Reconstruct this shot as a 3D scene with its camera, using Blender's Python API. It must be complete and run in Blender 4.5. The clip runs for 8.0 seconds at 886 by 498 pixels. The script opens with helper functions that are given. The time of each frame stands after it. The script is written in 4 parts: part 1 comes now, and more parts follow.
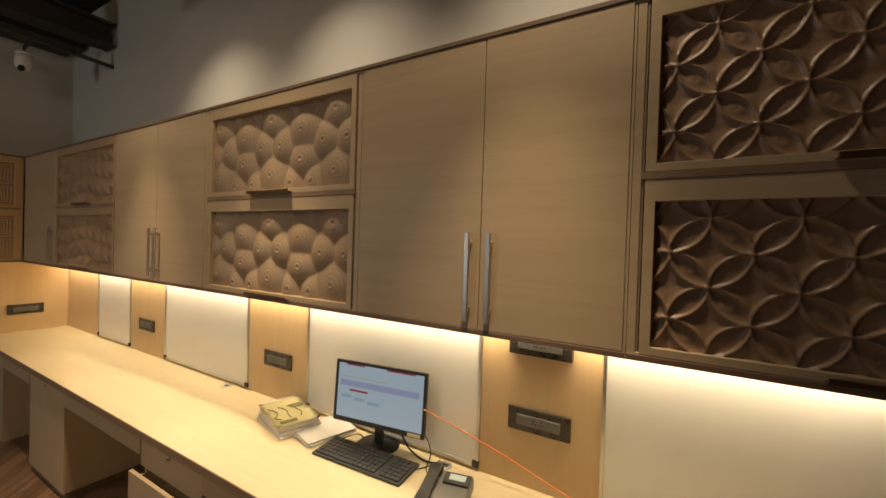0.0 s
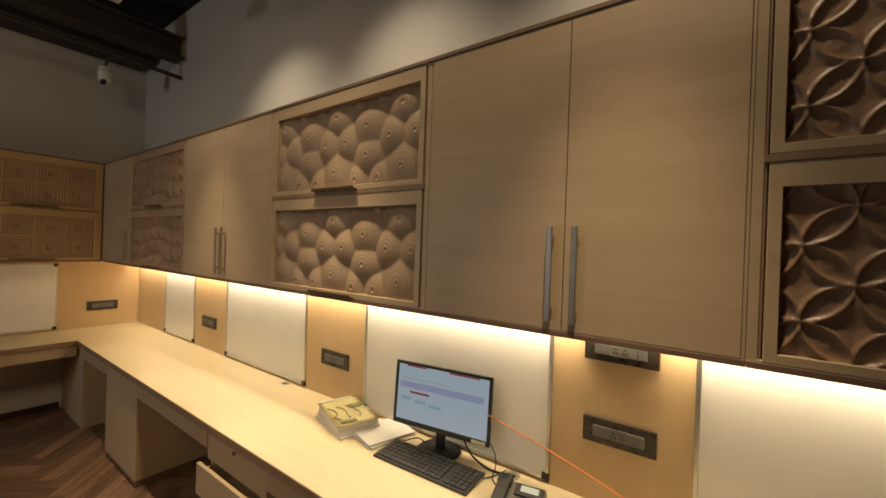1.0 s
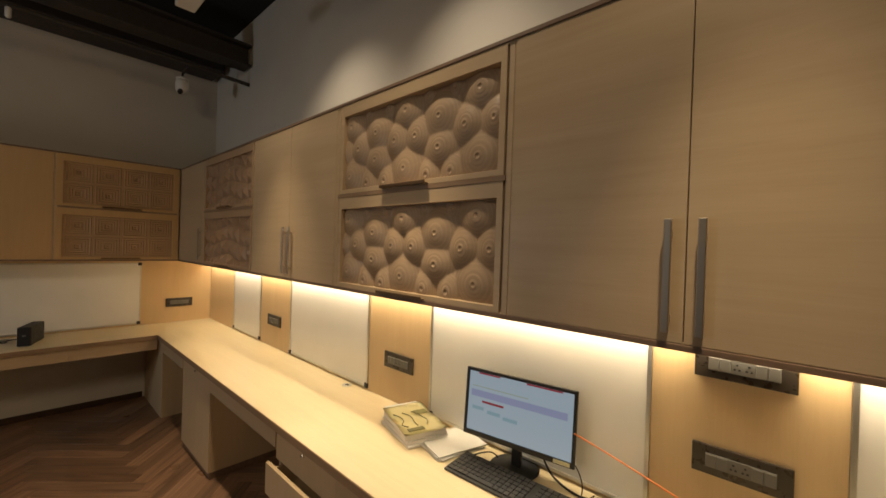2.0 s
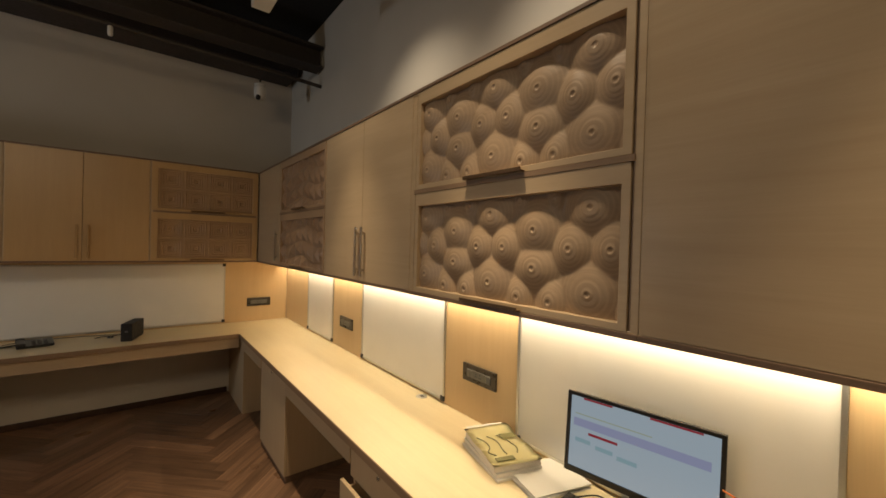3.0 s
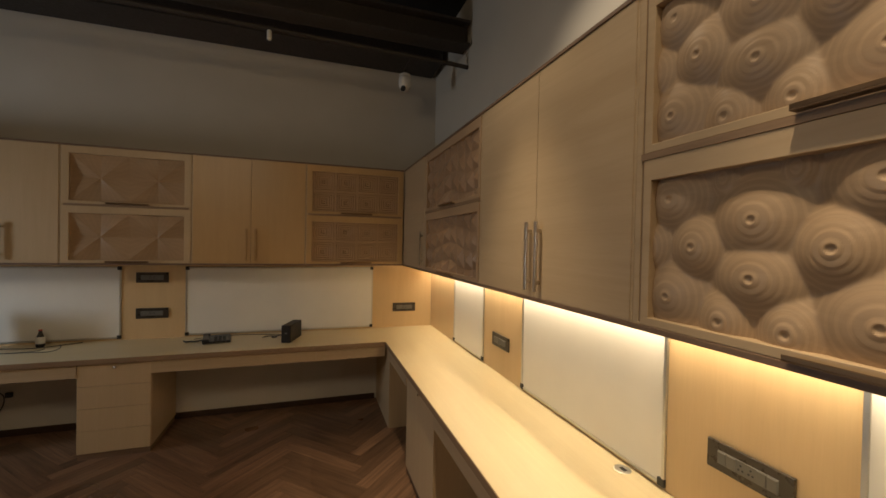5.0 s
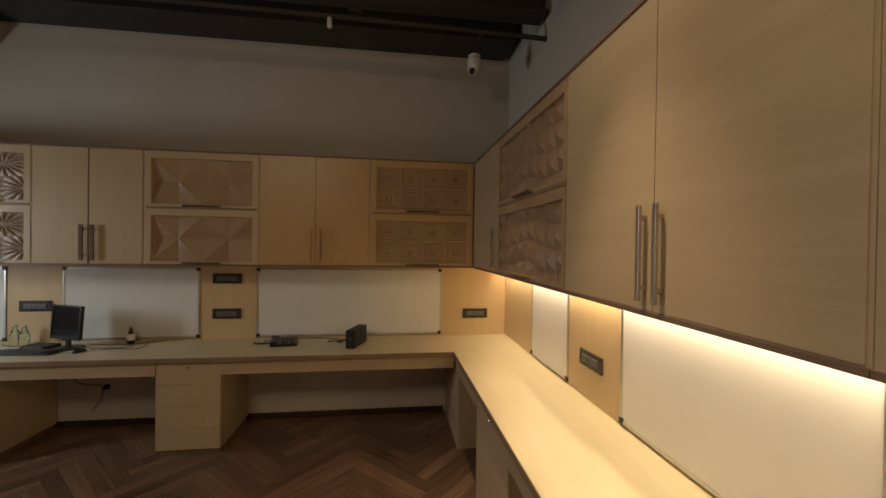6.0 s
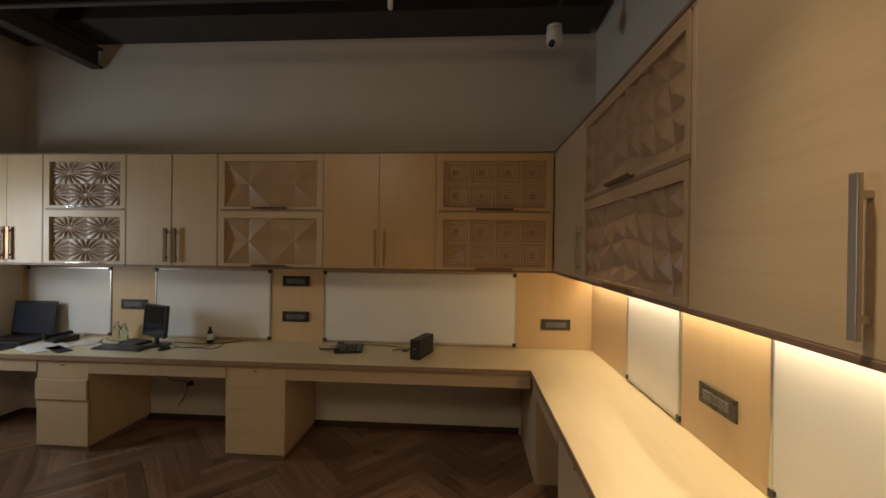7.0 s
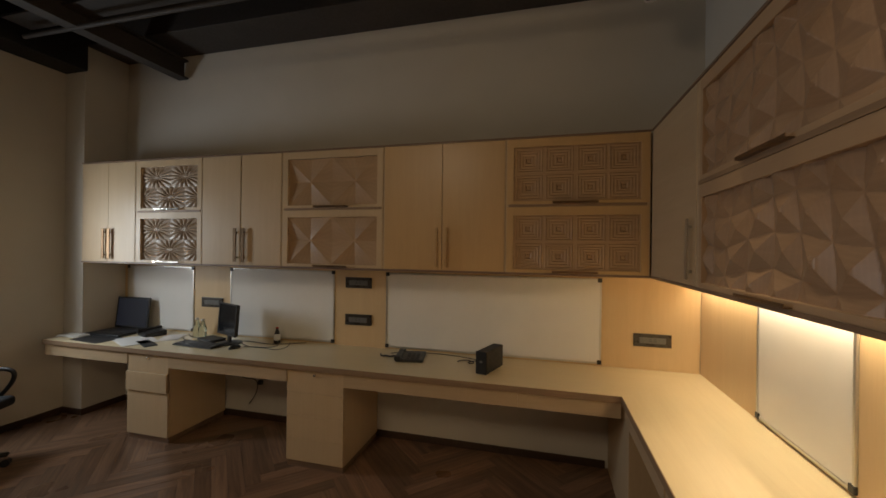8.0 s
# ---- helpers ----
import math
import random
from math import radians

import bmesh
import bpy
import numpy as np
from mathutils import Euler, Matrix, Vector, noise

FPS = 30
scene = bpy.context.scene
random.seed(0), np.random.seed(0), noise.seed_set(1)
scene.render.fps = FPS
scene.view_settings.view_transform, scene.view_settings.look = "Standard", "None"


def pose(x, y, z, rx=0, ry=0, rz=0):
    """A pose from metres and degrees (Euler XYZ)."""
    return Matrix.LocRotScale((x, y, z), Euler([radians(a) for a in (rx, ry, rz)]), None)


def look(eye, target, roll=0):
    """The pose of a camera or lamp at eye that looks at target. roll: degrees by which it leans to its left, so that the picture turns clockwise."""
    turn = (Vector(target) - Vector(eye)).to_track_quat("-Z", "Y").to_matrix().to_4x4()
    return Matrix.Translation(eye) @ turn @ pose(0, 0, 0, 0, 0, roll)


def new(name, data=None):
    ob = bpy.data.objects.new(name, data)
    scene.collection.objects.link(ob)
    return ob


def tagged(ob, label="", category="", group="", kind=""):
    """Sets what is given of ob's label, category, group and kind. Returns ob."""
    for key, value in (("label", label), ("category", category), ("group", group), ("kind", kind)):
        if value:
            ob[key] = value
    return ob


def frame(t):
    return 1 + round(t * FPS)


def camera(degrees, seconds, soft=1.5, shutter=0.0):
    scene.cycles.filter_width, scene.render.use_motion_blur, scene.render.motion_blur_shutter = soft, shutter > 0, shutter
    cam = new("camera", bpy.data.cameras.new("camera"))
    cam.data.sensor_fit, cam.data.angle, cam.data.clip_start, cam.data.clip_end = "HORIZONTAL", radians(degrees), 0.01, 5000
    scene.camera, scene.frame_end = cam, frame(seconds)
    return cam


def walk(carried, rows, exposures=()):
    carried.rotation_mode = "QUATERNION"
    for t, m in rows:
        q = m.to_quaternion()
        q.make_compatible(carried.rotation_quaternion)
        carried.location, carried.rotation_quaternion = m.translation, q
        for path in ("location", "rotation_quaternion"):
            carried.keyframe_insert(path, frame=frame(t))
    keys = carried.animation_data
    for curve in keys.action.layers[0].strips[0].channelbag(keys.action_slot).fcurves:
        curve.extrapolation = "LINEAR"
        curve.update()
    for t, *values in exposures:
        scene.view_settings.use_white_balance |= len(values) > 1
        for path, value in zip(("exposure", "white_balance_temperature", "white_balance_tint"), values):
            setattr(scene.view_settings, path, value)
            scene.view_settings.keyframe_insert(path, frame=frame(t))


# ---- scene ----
cam = camera(97.3, 8.0, soft=1.6)
PATH = [
    (0, (5.669, -1.621, 1.773), (4.659, 0.105, 1.745), 1.8),
    (0.5, (5.599, -1.626, 1.756), (4.506, 0.049, 1.74), 2.0),
    (1, (5.524, -1.632, 1.735), (4.354, -0.01, 1.728), 2.0),
    (1.5, (5.439, -1.625, 1.722), (4.183, -0.068, 1.716), 2.0),
    (3, (5.089, -1.507, 1.718), (3.516, -0.272, 1.699), 1.6),
    (3.5, (4.907, -1.456, 1.712), (3.239, -0.352, 1.692), 1.4),
    (4, (4.75, -1.422, 1.709), (2.993, -0.465, 1.686), 1.4),
    (4.5, (4.58, -1.384, 1.707), (2.745, -0.589, 1.681), 1.3),
    (5, (4.406, -1.353, 1.712), (2.511, -0.716, 1.685), 1.2),
    (6.5, (3.834, -1.177, 1.672), (1.835, -1.106, 1.66), 0.7),
    (7, (3.648, -1.148, 1.675), (1.652, -1.276, 1.666), 0.7),
    (7.5, (3.463, -1.114, 1.672), (1.491, -1.448, 1.663), 0.6),
    (8, (3.287, -1.139, 1.655), (1.352, -1.642, 1.654), 0.7),
]
walk(cam, [(t, look(eye, target, roll)) for t, eye, target, roll in PATH], [(0.0, -0.04), (1.5, -0.12), (6.5, -0.14), (8.0, -0.10)])

# ---- plan: wall A is y = 0, wall B is x = 0, the room lies at x > 0, y < 0 ----
CZ0, CZ1 = 1.477, 2.458          # wall cabinets, bottom and top
DA, DB = 0.46, 0.46             # cabinet depths on walls A and B
DESK, DF = 0.75, 0.66            # worktop height and depth
SOUTH, EAST, ROOF = -5.86, 9.0, 4.02
GROUND = -0.05                   # floor level; heights are counted from 0.79 m below the worktop

# ---- light ----
world = bpy.data.worlds.new("world")
scene.world = world
world.use_nodes = True
wn = world.node_tree.nodes
sky = wn.new("ShaderNodeTexSky")
sky.sky_type, sky.sun_disc, sky.sun_elevation, sky.sun_rotation = "NISHITA", False, radians(35), radians(120)
world.node_tree.links.new(sky.outputs[0], wn["Background"].inputs[0])
wn["Background"].inputs[1].default_value = 0.08

WARM = (1.0, 0.77, 0.50)


def lamp(name, kind, energy, colour, m, **more):
    data = bpy.data.lights.new(name, kind)
    data.energy, data.color = energy, colour
    for key, value in more.items():
        if key == "size":
            data.size = value
        elif key == "size_y":
            data.shape, data.size_y = "RECTANGLE", value
        elif key == "spread":
            data.spread = radians(value)
        elif key == "radius":
            data.shadow_soft_size = value
        elif key == "cone":
            data.spot_size, data.spot_blend = radians(value), 1.0
    ob = new(name, data)
    ob.matrix_world = m
    return ob


# downlights on the track in front of wall A: a broad wash and a narrow core in each head
for lx, k in ((2.90, 0.36), (4.08, 0.64), (5.30, 0.62)):
    lamp("downlight", "SPOT", 25 * k, WARM, look((lx, -0.84, 3.27), (lx, -0.66, 0.0)), radius=0.035, cone=125)
    lamp("downlight_core", "SPOT", 240 * (0.5 + 0.5 * k), (1.0, 0.78, 0.50), look((lx, -0.92, 3.27), (lx, -0.80, 0.0)), radius=0.035, cone=48)
    lamp("wall_washer", "SPOT", 26, (1.0, 0.82, 0.59), look((lx, -0.80, 3.27), (lx, 0.0, 2.25)), radius=0.04, cone=92)
# a recessed downlight over the corner of the worktops
lamp("downlight_core", "SPOT", 190, (1.0, 0.78, 0.50), look((1.72, -0.99, 3.95), (1.72, -0.90, 0.0)), radius=0.035, cone=33)
# added fill beside the camera's way, no lamp known there; lifts far wall and floor
lamp("fill_light", "AREA", 15.5, WARM, look((4.4, -2.9, 3.10), (1.5, -1.8, 0.2)), size=0.9, size_y=0.6, spread=150)
# strip under the cabinets of wall A
lamp("strip_light", "AREA", 21.5, (1.0, 0.80, 0.51), look((3.16, -0.058, CZ0 - 0.012), (3.16, 0.40, 0.0)), size=6.2, size_y=0.016, spread=142)
# daylight in the window opening of the south wall
lamp("window_light", "AREA", 26, (0.86, 0.94, 1.0), look((1.43, SOUTH - 0.16, 1.72), (1.33, 0.0, 0.2)), size=0.40, size_y=0.75)


# ---- materials ----
def material(name):
    m = bpy.data.materials.new(name)
    m.use_nodes = True
    return m, m.node_tree.nodes, m.node_tree.links, m.node_tree.nodes["Principled BSDF"]


def coords(nodes, links, scale=(1, 1, 1), rot=(0, 0, 0)):
    tc, mp = nodes.new("ShaderNodeTexCoord"), nodes.new("ShaderNodeMapping")
    mp.inputs["Scale"].default_value, mp.inputs["Rotation"].default_value = scale, rot
    links.new(tc.outputs["Object"], mp.inputs[0])
    return mp.outputs[0]


def tex_noise(nodes, links, vec, scale, detail=4.0, rough=0.55, distort=0.0):
    n = nodes.new("ShaderNodeTexNoise")
    n.inputs["Scale"].default_value, n.inputs["Detail"].default_value = scale, detail
    n.inputs["Roughness"].default_value, n.inputs["Distortion"].default_value = rough, distort
    links.new(vec, n.inputs["Vector"])
    return n.outputs["Fac"]


def ramp(nodes, links, fac, stops):
    r = nodes.new("ShaderNodeValToRGB")
    while len(r.color_ramp.elements) < len(stops):
        r.color_ramp.elements.new(0.5)
    for e, (p, c) in zip(r.color_ramp.elements, stops):
        e.position, e.color = p, (*c, 1) if len(c) == 3 else (c[0], c[0], c[0], 1)
    links.new(fac, r.inputs[0])
    return r.outputs[0]


def mix(nodes, links, kind, fac, a, b):
    n = nodes.new("ShaderNodeMix")
    n.data_type, n.blend_type = "RGBA", kind
    for sock, v in ((n.inputs[0], fac), (n.inputs[6], a), (n.inputs[7], b)):
        if isinstance(v, (int, float)):
            sock.default_value = v
        elif isinstance(v, tuple):
            sock.default_value = (*v, 1)
        else:
            links.new(v, sock)
    return n.outputs[2]


def bump(nodes, links, bsdf, height, strength, distance=0.002):
    b = nodes.new("ShaderNodeBump")
    b.inputs["Strength"].default_value, b.inputs["Distance"].default_value = strength, distance
    links.new(height, b.inputs["Height"])
    links.new(b.outputs[0], bsdf.inputs["Normal"])


def wood(name, light, dark, along="x", rough=0.45, coarse=1.0, vary=0.0, gloss_noise=0.12, island=False, layers=0.0):
    """Veneer: fine fibres and broad cathedral figure along one axis."""
    m, n, l, b = material(name)
    st = {"x": (0.9, 16, 16), "y": (16, 0.9, 16), "z": (16, 16, 0.9)}[along]
    vec = coords(n, l, st)
    if vary:
        rnd = n.new("ShaderNodeNewGeometry").outputs["Random Per Island"] if island else n.new("ShaderNodeObjectInfo").outputs["Random"]
        mul, add = n.new("ShaderNodeVectorMath"), n.new("ShaderNodeVectorMath")
        mul.operation, add.operation = "SCALE", "ADD"
        mul.inputs[0].default_value = (37.0, 91.0, 13.0)
        l.new(rnd, mul.inputs["Scale"])
        if island:
            uv, mp = n.new("ShaderNodeUVMap"), n.new("ShaderNodeMapping")
            mp.inputs["Scale"].default_value = st
            l.new(uv.outputs[0], mp.inputs[0])
            vec = mp.outputs[0]
        l.new(vec, add.inputs[0])
        l.new(mul.outputs[0], add.inputs[1])
        vec = add.outputs[0]
    fig = tex_noise(n, l, vec, 1.1 * coarse, 5, 0.6, 1.2)
    fine = tex_noise(n, l, coords(n, l, tuple(q * 7 for q in st)), 1.4, 3, 0.6)
    blot = tex_noise(n, l, n.new("ShaderNodeNewGeometry").outputs["Position"] if vary else coords(n, l), 1.7, 3)
    col = ramp(n, l, fig, [(0.28, dark), (0.52, tuple(0.5 * (p + q) for p, q in zip(light, dark))), (0.75, light)])
    col = mix(n, l, "MULTIPLY", 0.13, col, ramp(n, l, fine, [(0.3, (0.72,)), (0.62, (1.0,))]))
    col = mix(n, l, "MULTIPLY", 0.22, col, ramp(n, l, blot, [(0.3, (0.75,)), (0.7, (1.0,))]))
    if layers:
        sep, wav = n.new("ShaderNodeSeparateXYZ"), n.new("ShaderNodeMath")
        l.new(coords(n, l, (1, 2 * math.pi / 0.0050, 1)), sep.inputs[0])
        wav.operation = "SINE"
        l.new(sep.outputs[1], wav.inputs[0])
        col = mix(n, l, "MULTIPLY", layers, col, ramp(n, l, wav.outputs[0], [(0.15, (0.55,)), (0.6, (1.0,))]))
    if vary:
        hs = n.new("ShaderNodeHueSaturation")
        mr = n.new("ShaderNodeMapRange")
        mr.inputs[3].default_value, mr.inputs[4].default_value = 1 - vary, 1 + vary
        l.new(rnd, mr.inputs[0])
        l.new(mr.outputs[0], hs.inputs["Value"])
        l.new(col, hs.inputs["Color"])
        col = hs.outputs[0]
    l.new(col, b.inputs["Base Color"])
    l.new(ramp(n, l, blot, [(0.2, (rough - gloss_noise,)), (0.8, (rough + gloss_noise,))]), b.inputs["Roughness"])
    bump(n, l, b, fine, 0.12, 0.0008)
    return m


def plain(name, colour, rough=0.5, metal=0.0, grain=0.0, spread=0.12, scale=40.0, emit=None, coat=0.0):
    m, n, l, b = material(name)
    f = tex_noise(n, l, coords(n, l), 3.0, 4)
    col = ramp(n, l, f, [(0.3, tuple(c * (1 - spread) for c in colour)), (0.7, tuple(min(1.0, c * (1 + spread)) for c in colour))])
    l.new(col, b.inputs["Base Color"])
    b.inputs["Metallic"].default_value = metal
    b.inputs["Coat Weight"].default_value = coat
    g = tex_noise(n, l, coords(n, l), scale, 3)
    l.new(ramp(n, l, g, [(0.3, (max(0.02, rough - 0.07),)), (0.7, (min(1.0, rough + 0.07),))]), b.inputs["Roughness"])
    if grain:
        bump(n, l, b, g, grain, 0.001)
    if emit:
        b.inputs["Emission Color"].default_value, b.inputs["Emission Strength"].default_value = (*emit[0], 1), emit[1]
    return m


BIRCH = wood("birch_veneer", (0.54, 0.405, 0.255), (0.47, 0.343, 0.208), "x", 0.42, 0.6)
BIRCH_TAN = wood("birch_veneer_tan", (0.46, 0.312, 0.19), (0.41, 0.272, 0.162), "x", 0.45, 0.6)
BIRCH_V = wood("birch_veneer_upright", (0.58, 0.435, 0.27), (0.54, 0.397, 0.24), "z", 0.42)
BIRCH_Y = wood("honey_veneer", (0.565, 0.37, 0.175), (0.53, 0.342, 0.156), "z", 0.40)
TOP = wood("worktop_laminate", (0.775, 0.665, 0.44), (0.735, 0.62, 0.40), "x", 0.36, 0.8, gloss_noise=0.03)
PANEL = wood("panel_veneer", (0.68, 0.50, 0.285), (0.645, 0.465, 0.26), "z", 0.45)
CARVE = wood("carved_board", (0.47, 0.335, 0.215), (0.38, 0.262, 0.163), "x", 0.48, layers=0.22)
CARVE_DARK = wood("carved_board_dark", (0.36, 0.225, 0.135), (0.28, 0.17, 0.10), "x", 0.40)
CARVE_BROWN = wood("carved_board_brown", (0.43, 0.278, 0.172), (0.34, 0.213, 0.128), "x", 0.34, layers=0.10)
CARVE_ROSE = wood("carved_board_rose", (0.455, 0.295, 0.165), (0.375, 0.24, 0.13), "x", 0.42, layers=0.11)
CARVE_GREY = wood("carved_board_greyish", (0.40, 0.30, 0.21), (0.32, 0.235, 0.16), "x", 0.40)
EDGE_L = wood("worktop_edge", (0.34, 0.225, 0.135), (0.25, 0.16, 0.095), "x", 0.5, 2.0)
EDGE = wood("plywood_edge", (0.24, 0.155, 0.10), (0.15, 0.092, 0.06), "x", 0.5, 2.0)
BASE = wood("skirting_wood", (0.075, 0.042, 0.026), (0.045, 0.025, 0.016), "x", 0.4)
PLANK = wood("walnut_plank", (0.30, 0.172, 0.10), (0.11, 0.060, 0.036), "x", 0.33, 1.4, 0.32)
PLANK_FAR = wood("walnut_parquet", (0.30, 0.172, 0.10), (0.11, 0.060, 0.036), "x", 0.33, 1.4, 0.32, island=True)
STEEL = plain("brushed_steel", (0.55, 0.49, 0.41), 0.36, 1.0, spread=0.04, scale=500)
CHROME = plain("chrome", (0.75, 0.74, 0.72), 0.12, 1.0, spread=0.03)
HONEYM = plain("honey_metal", (0.42, 0.27, 0.12), 0.42, 0.35)
BRONZE = plain("bronze_handle", (0.20, 0.125, 0.07), 0.35, 0.85)
ALU = plain("aluminium", (0.62, 0.61, 0.58), 0.35, 0.9, spread=0.05)
BOARD = plain("enamel_white", (0.80, 0.79, 0.76), 0.20, spread=0.025, coat=0.2)
BLACK = plain("black_plastic", (0.018, 0.018, 0.019), 0.38)
BLACKM = plain("black_matt_plastic", (0.03, 0.03, 0.031), 0.6, grain=0.3)
KEYM = plain("keycap_plastic", (0.035, 0.035, 0.037), 0.5)
GREYP = plain("grey_plastic", (0.15, 0.146, 0.135), 0.45)
SOCK = plain("socket_frame", (0.045, 0.036, 0.028), 0.3)
PAPER = plain("paper", (0.74, 0.73, 0.70), 0.8, spread=0.06)
PAGES = plain("page_edges", (0.76, 0.72, 0.69), 0.9, spread=0.15, scale=300, grain=0.4)
YELLOW = plain("yellow_cover", (0.94, 0.88, 0.56), 0.35, spread=0.05)
OLIVE = plain("olive_print", (0.22, 0.21, 0.09), 0.5)
ORANGE = plain("orange_cable", (0.75, 0.22, 0.06), 0.45)
WHITEP = plain("white_plastic", (0.72, 0.71, 0.68), 0.4, spread=0.03)
BEAM = plain("painted_beam", (0.045, 0.036, 0.030), 0.7, grain=0.5)
DARKROOF = plain("black_soffit", (0.012, 0.011, 0.010), 0.9, grain=0.4)
FABRIC = plain("chair_fabric", (0.012, 0.013, 0.016), 0.85, grain=0.6, scale=220)
CAP = plain("red_cap", (0.45, 0.05, 0.04), 0.4)


def wall_paint():
    m, n, l, b = material("wall_paint")
    big = tex_noise(n, l, coords(n, l), 0.9, 3)
    fine = tex_noise(n, l, coords(n, l), 130, 3)
    l.new(ramp(n, l, big, [(0.3, (0.56, 0.522, 0.46)), (0.7, (0.63, 0.592, 0.53))]), b.inputs["Base Color"])
    b.inputs["Roughness"].default_value = 0.85
    bump(n, l, b, fine, 0.25, 0.001)
    return m


def glass(name, colour, rough=0.03):
    m, n, l, b = material(name)
    b.inputs["Base Color"].default_value = (*colour, 1)
    b.inputs["Transmission Weight"].default_value, b.inputs["Roughness"].default_value, b.inputs["IOR"].default_value = 1.0, rough, 1.45
    return m


WALL = wall_paint()
GREEN = glass("green_glass", (0.80, 0.93, 0.90))
DARKGLASS = plain("dark_glass_screen", (0.012, 0.014, 0.018), 0.12, spread=0.02)


def glow(name, colour, strength):
    m, n, l, b = material(name)
    b.inputs["Base Color"].default_value, b.inputs["Roughness"].default_value = (0.02, 0.02, 0.02, 1), 0.25
    b.inputs["Emission Color"].default_value, b.inputs["Emission Strength"].default_value = (*colour, 1), strength
    return m


SCREEN = glow("lit_screen", (0.42, 0.51, 0.58), 0.60)
SCR_RED = glow("screen_red", (0.42, 0.03, 0.05), 0.42)
SCR_LILAC = glow("screen_lilac", (0.36, 0.39, 0.58), 0.52)
SCR_GREEN = glow("screen_pale_green", (0.44, 0.50, 0.38), 0.50)
SCR_TEAL = glow("screen_teal", (0.32, 0.50, 0.56), 0.50)
SCR_DIM = glow("screen_navy", (0.035, 0.042, 0.065), 0.22)
LCD = glow("lcd", (0.70, 0.66, 0.45), 0.9)
STRIP = glow("strip_glow", (1.0, 0.82, 0.52), 15.0)


# ---- mesh helpers ----
def box(bm, x0, x1, y0, y1, z0, z1, bevel=0.0, m=None):
    r = bmesh.ops.create_cube(bm, size=1.0)
    vs = r["verts"]
    bmesh.ops.transform(bm, verts=vs, matrix=Matrix.Translation(((x0 + x1) / 2, (y0 + y1) / 2, (z0 + z1) / 2)) @ Matrix.Diagonal((x1 - x0, y1 - y0, z1 - z0, 1)))
    if bevel:
        es = list({e for v in vs for e in v.link_edges})
        out = bmesh.ops.bevel(bm, geom=es, offset=bevel, segments=2, affect="EDGES", profile=0.5)
        vs = out["verts"]
    if m is not None:
        bmesh.ops.transform(bm, verts=list(set(vs)), matrix=m)
    return vs


def boxes(*specs, bevel=0.0):
    bm = bmesh.new()
    for sp in specs:
        box(bm, *sp, bevel=bevel)
    return bm


def cyl(bm, r0, r1, z0, z1, m=None, seg=20):
    r = bmesh.ops.create_cone(bm, cap_ends=True, segments=seg, radius1=r0, radius2=r1, depth=z1 - z0)
    t = Matrix.Translation((0, 0, (z0 + z1) / 2))
    bmesh.ops.transform(bm, verts=r["verts"], matrix=(m @ t) if m is not None else t)
    return r["verts"]


def lathe(profile, seg=24):
    """A turned shape from (radius, height) pairs."""
    bm = bmesh.new()
    rings = [[bm.verts.new((r * math.cos(2 * math.pi * i / seg), r * math.sin(2 * math.pi * i / seg), z)) for i in range(seg)] for r, z in profile]
    for a, b in zip(rings, rings[1:]):
        for i in range(seg):
            bm.faces.new((a[i], a[(i + 1) % seg], b[(i + 1) % seg], b[i]))
    bm.faces.new(rings[0][::-1])
    bm.faces.new(rings[-1])
    return bm


def ring(outer, inner, y0, y1):
    """A picture-frame shape in the xz plane between y0 and y1; outer and inner are (x0, x1, z0, z1)."""
    bm = bmesh.new()

    def loop(r, y):
        return [bm.verts.new(p) for p in ((r[0], y, r[2]), (r[1], y, r[2]), (r[1], y, r[3]), (r[0], y, r[3]))]
    of, inf, ob_, ib = loop(outer, y0), loop(inner, y0), loop(outer, y1), loop(inner, y1)
    for i in range(4):
        j = (i + 1) % 4
        bm.faces.new((of[i], of[j], inf[j], inf[i]))
        bm.faces.new((ob_[j], ob_[i], ib[i], ib[j]))
        bm.faces.new((of[j], of[i], ob_[i], ob_[j]))
        bm.faces.new((inf[i], inf[j], ib[j], ib[i]))
    bmesh.ops.recalc_face_normals(bm, faces=bm.faces)
    bmesh.ops.bevel(bm, geom=[e for e in bm.edges], offset=0.0012, segments=1, affect="EDGES")
    return bm


def prism(points, z0, z1):
    bm = bmesh.new()
    lo = [bm.verts.new((x, y, z0)) for x, y in points]
    hi = [bm.verts.new((x, y, z1)) for x, y in points]
    bm.faces.new(lo[::-1])
    bm.faces.new(hi)
    for i in range(len(points)):
        j = (i + 1) % len(points)
        bm.faces.new((lo[i], lo[j], hi[j], hi[i]))
    bmesh.ops.recalc_face_normals(bm, faces=bm.faces)
    return bm


def mesh_of(name, bm, mat, smooth=False):
    me = bpy.data.meshes.new(name)
    bm.to_mesh(me)
    bm.free()
    me.materials.append(mat)
    if smooth:
        me.shade_smooth()
    return me


def part(name, bm, mat, parent, label="", smooth=False, m=None):
    ob = new(name, mesh_of(name, bm, mat, smooth))
    ob.parent = parent
    if m is not None:
        ob.matrix_local = m
    return tagged(ob, label)


def thing(name, m, label, category, group="", kind=""):
    ob = new(name)
    ob.empty_display_size = 0.1
    ob.matrix_world = m
    return tagged(ob, label, category, group, kind)


def solid(name, bm, mat, label, category, group="", kind="", m=None, smooth=False):
    ob = new(name, mesh_of(name, bm, mat, smooth))
    if m is not None:
        ob.matrix_world = m
    return tagged(ob, label, category, group, kind)


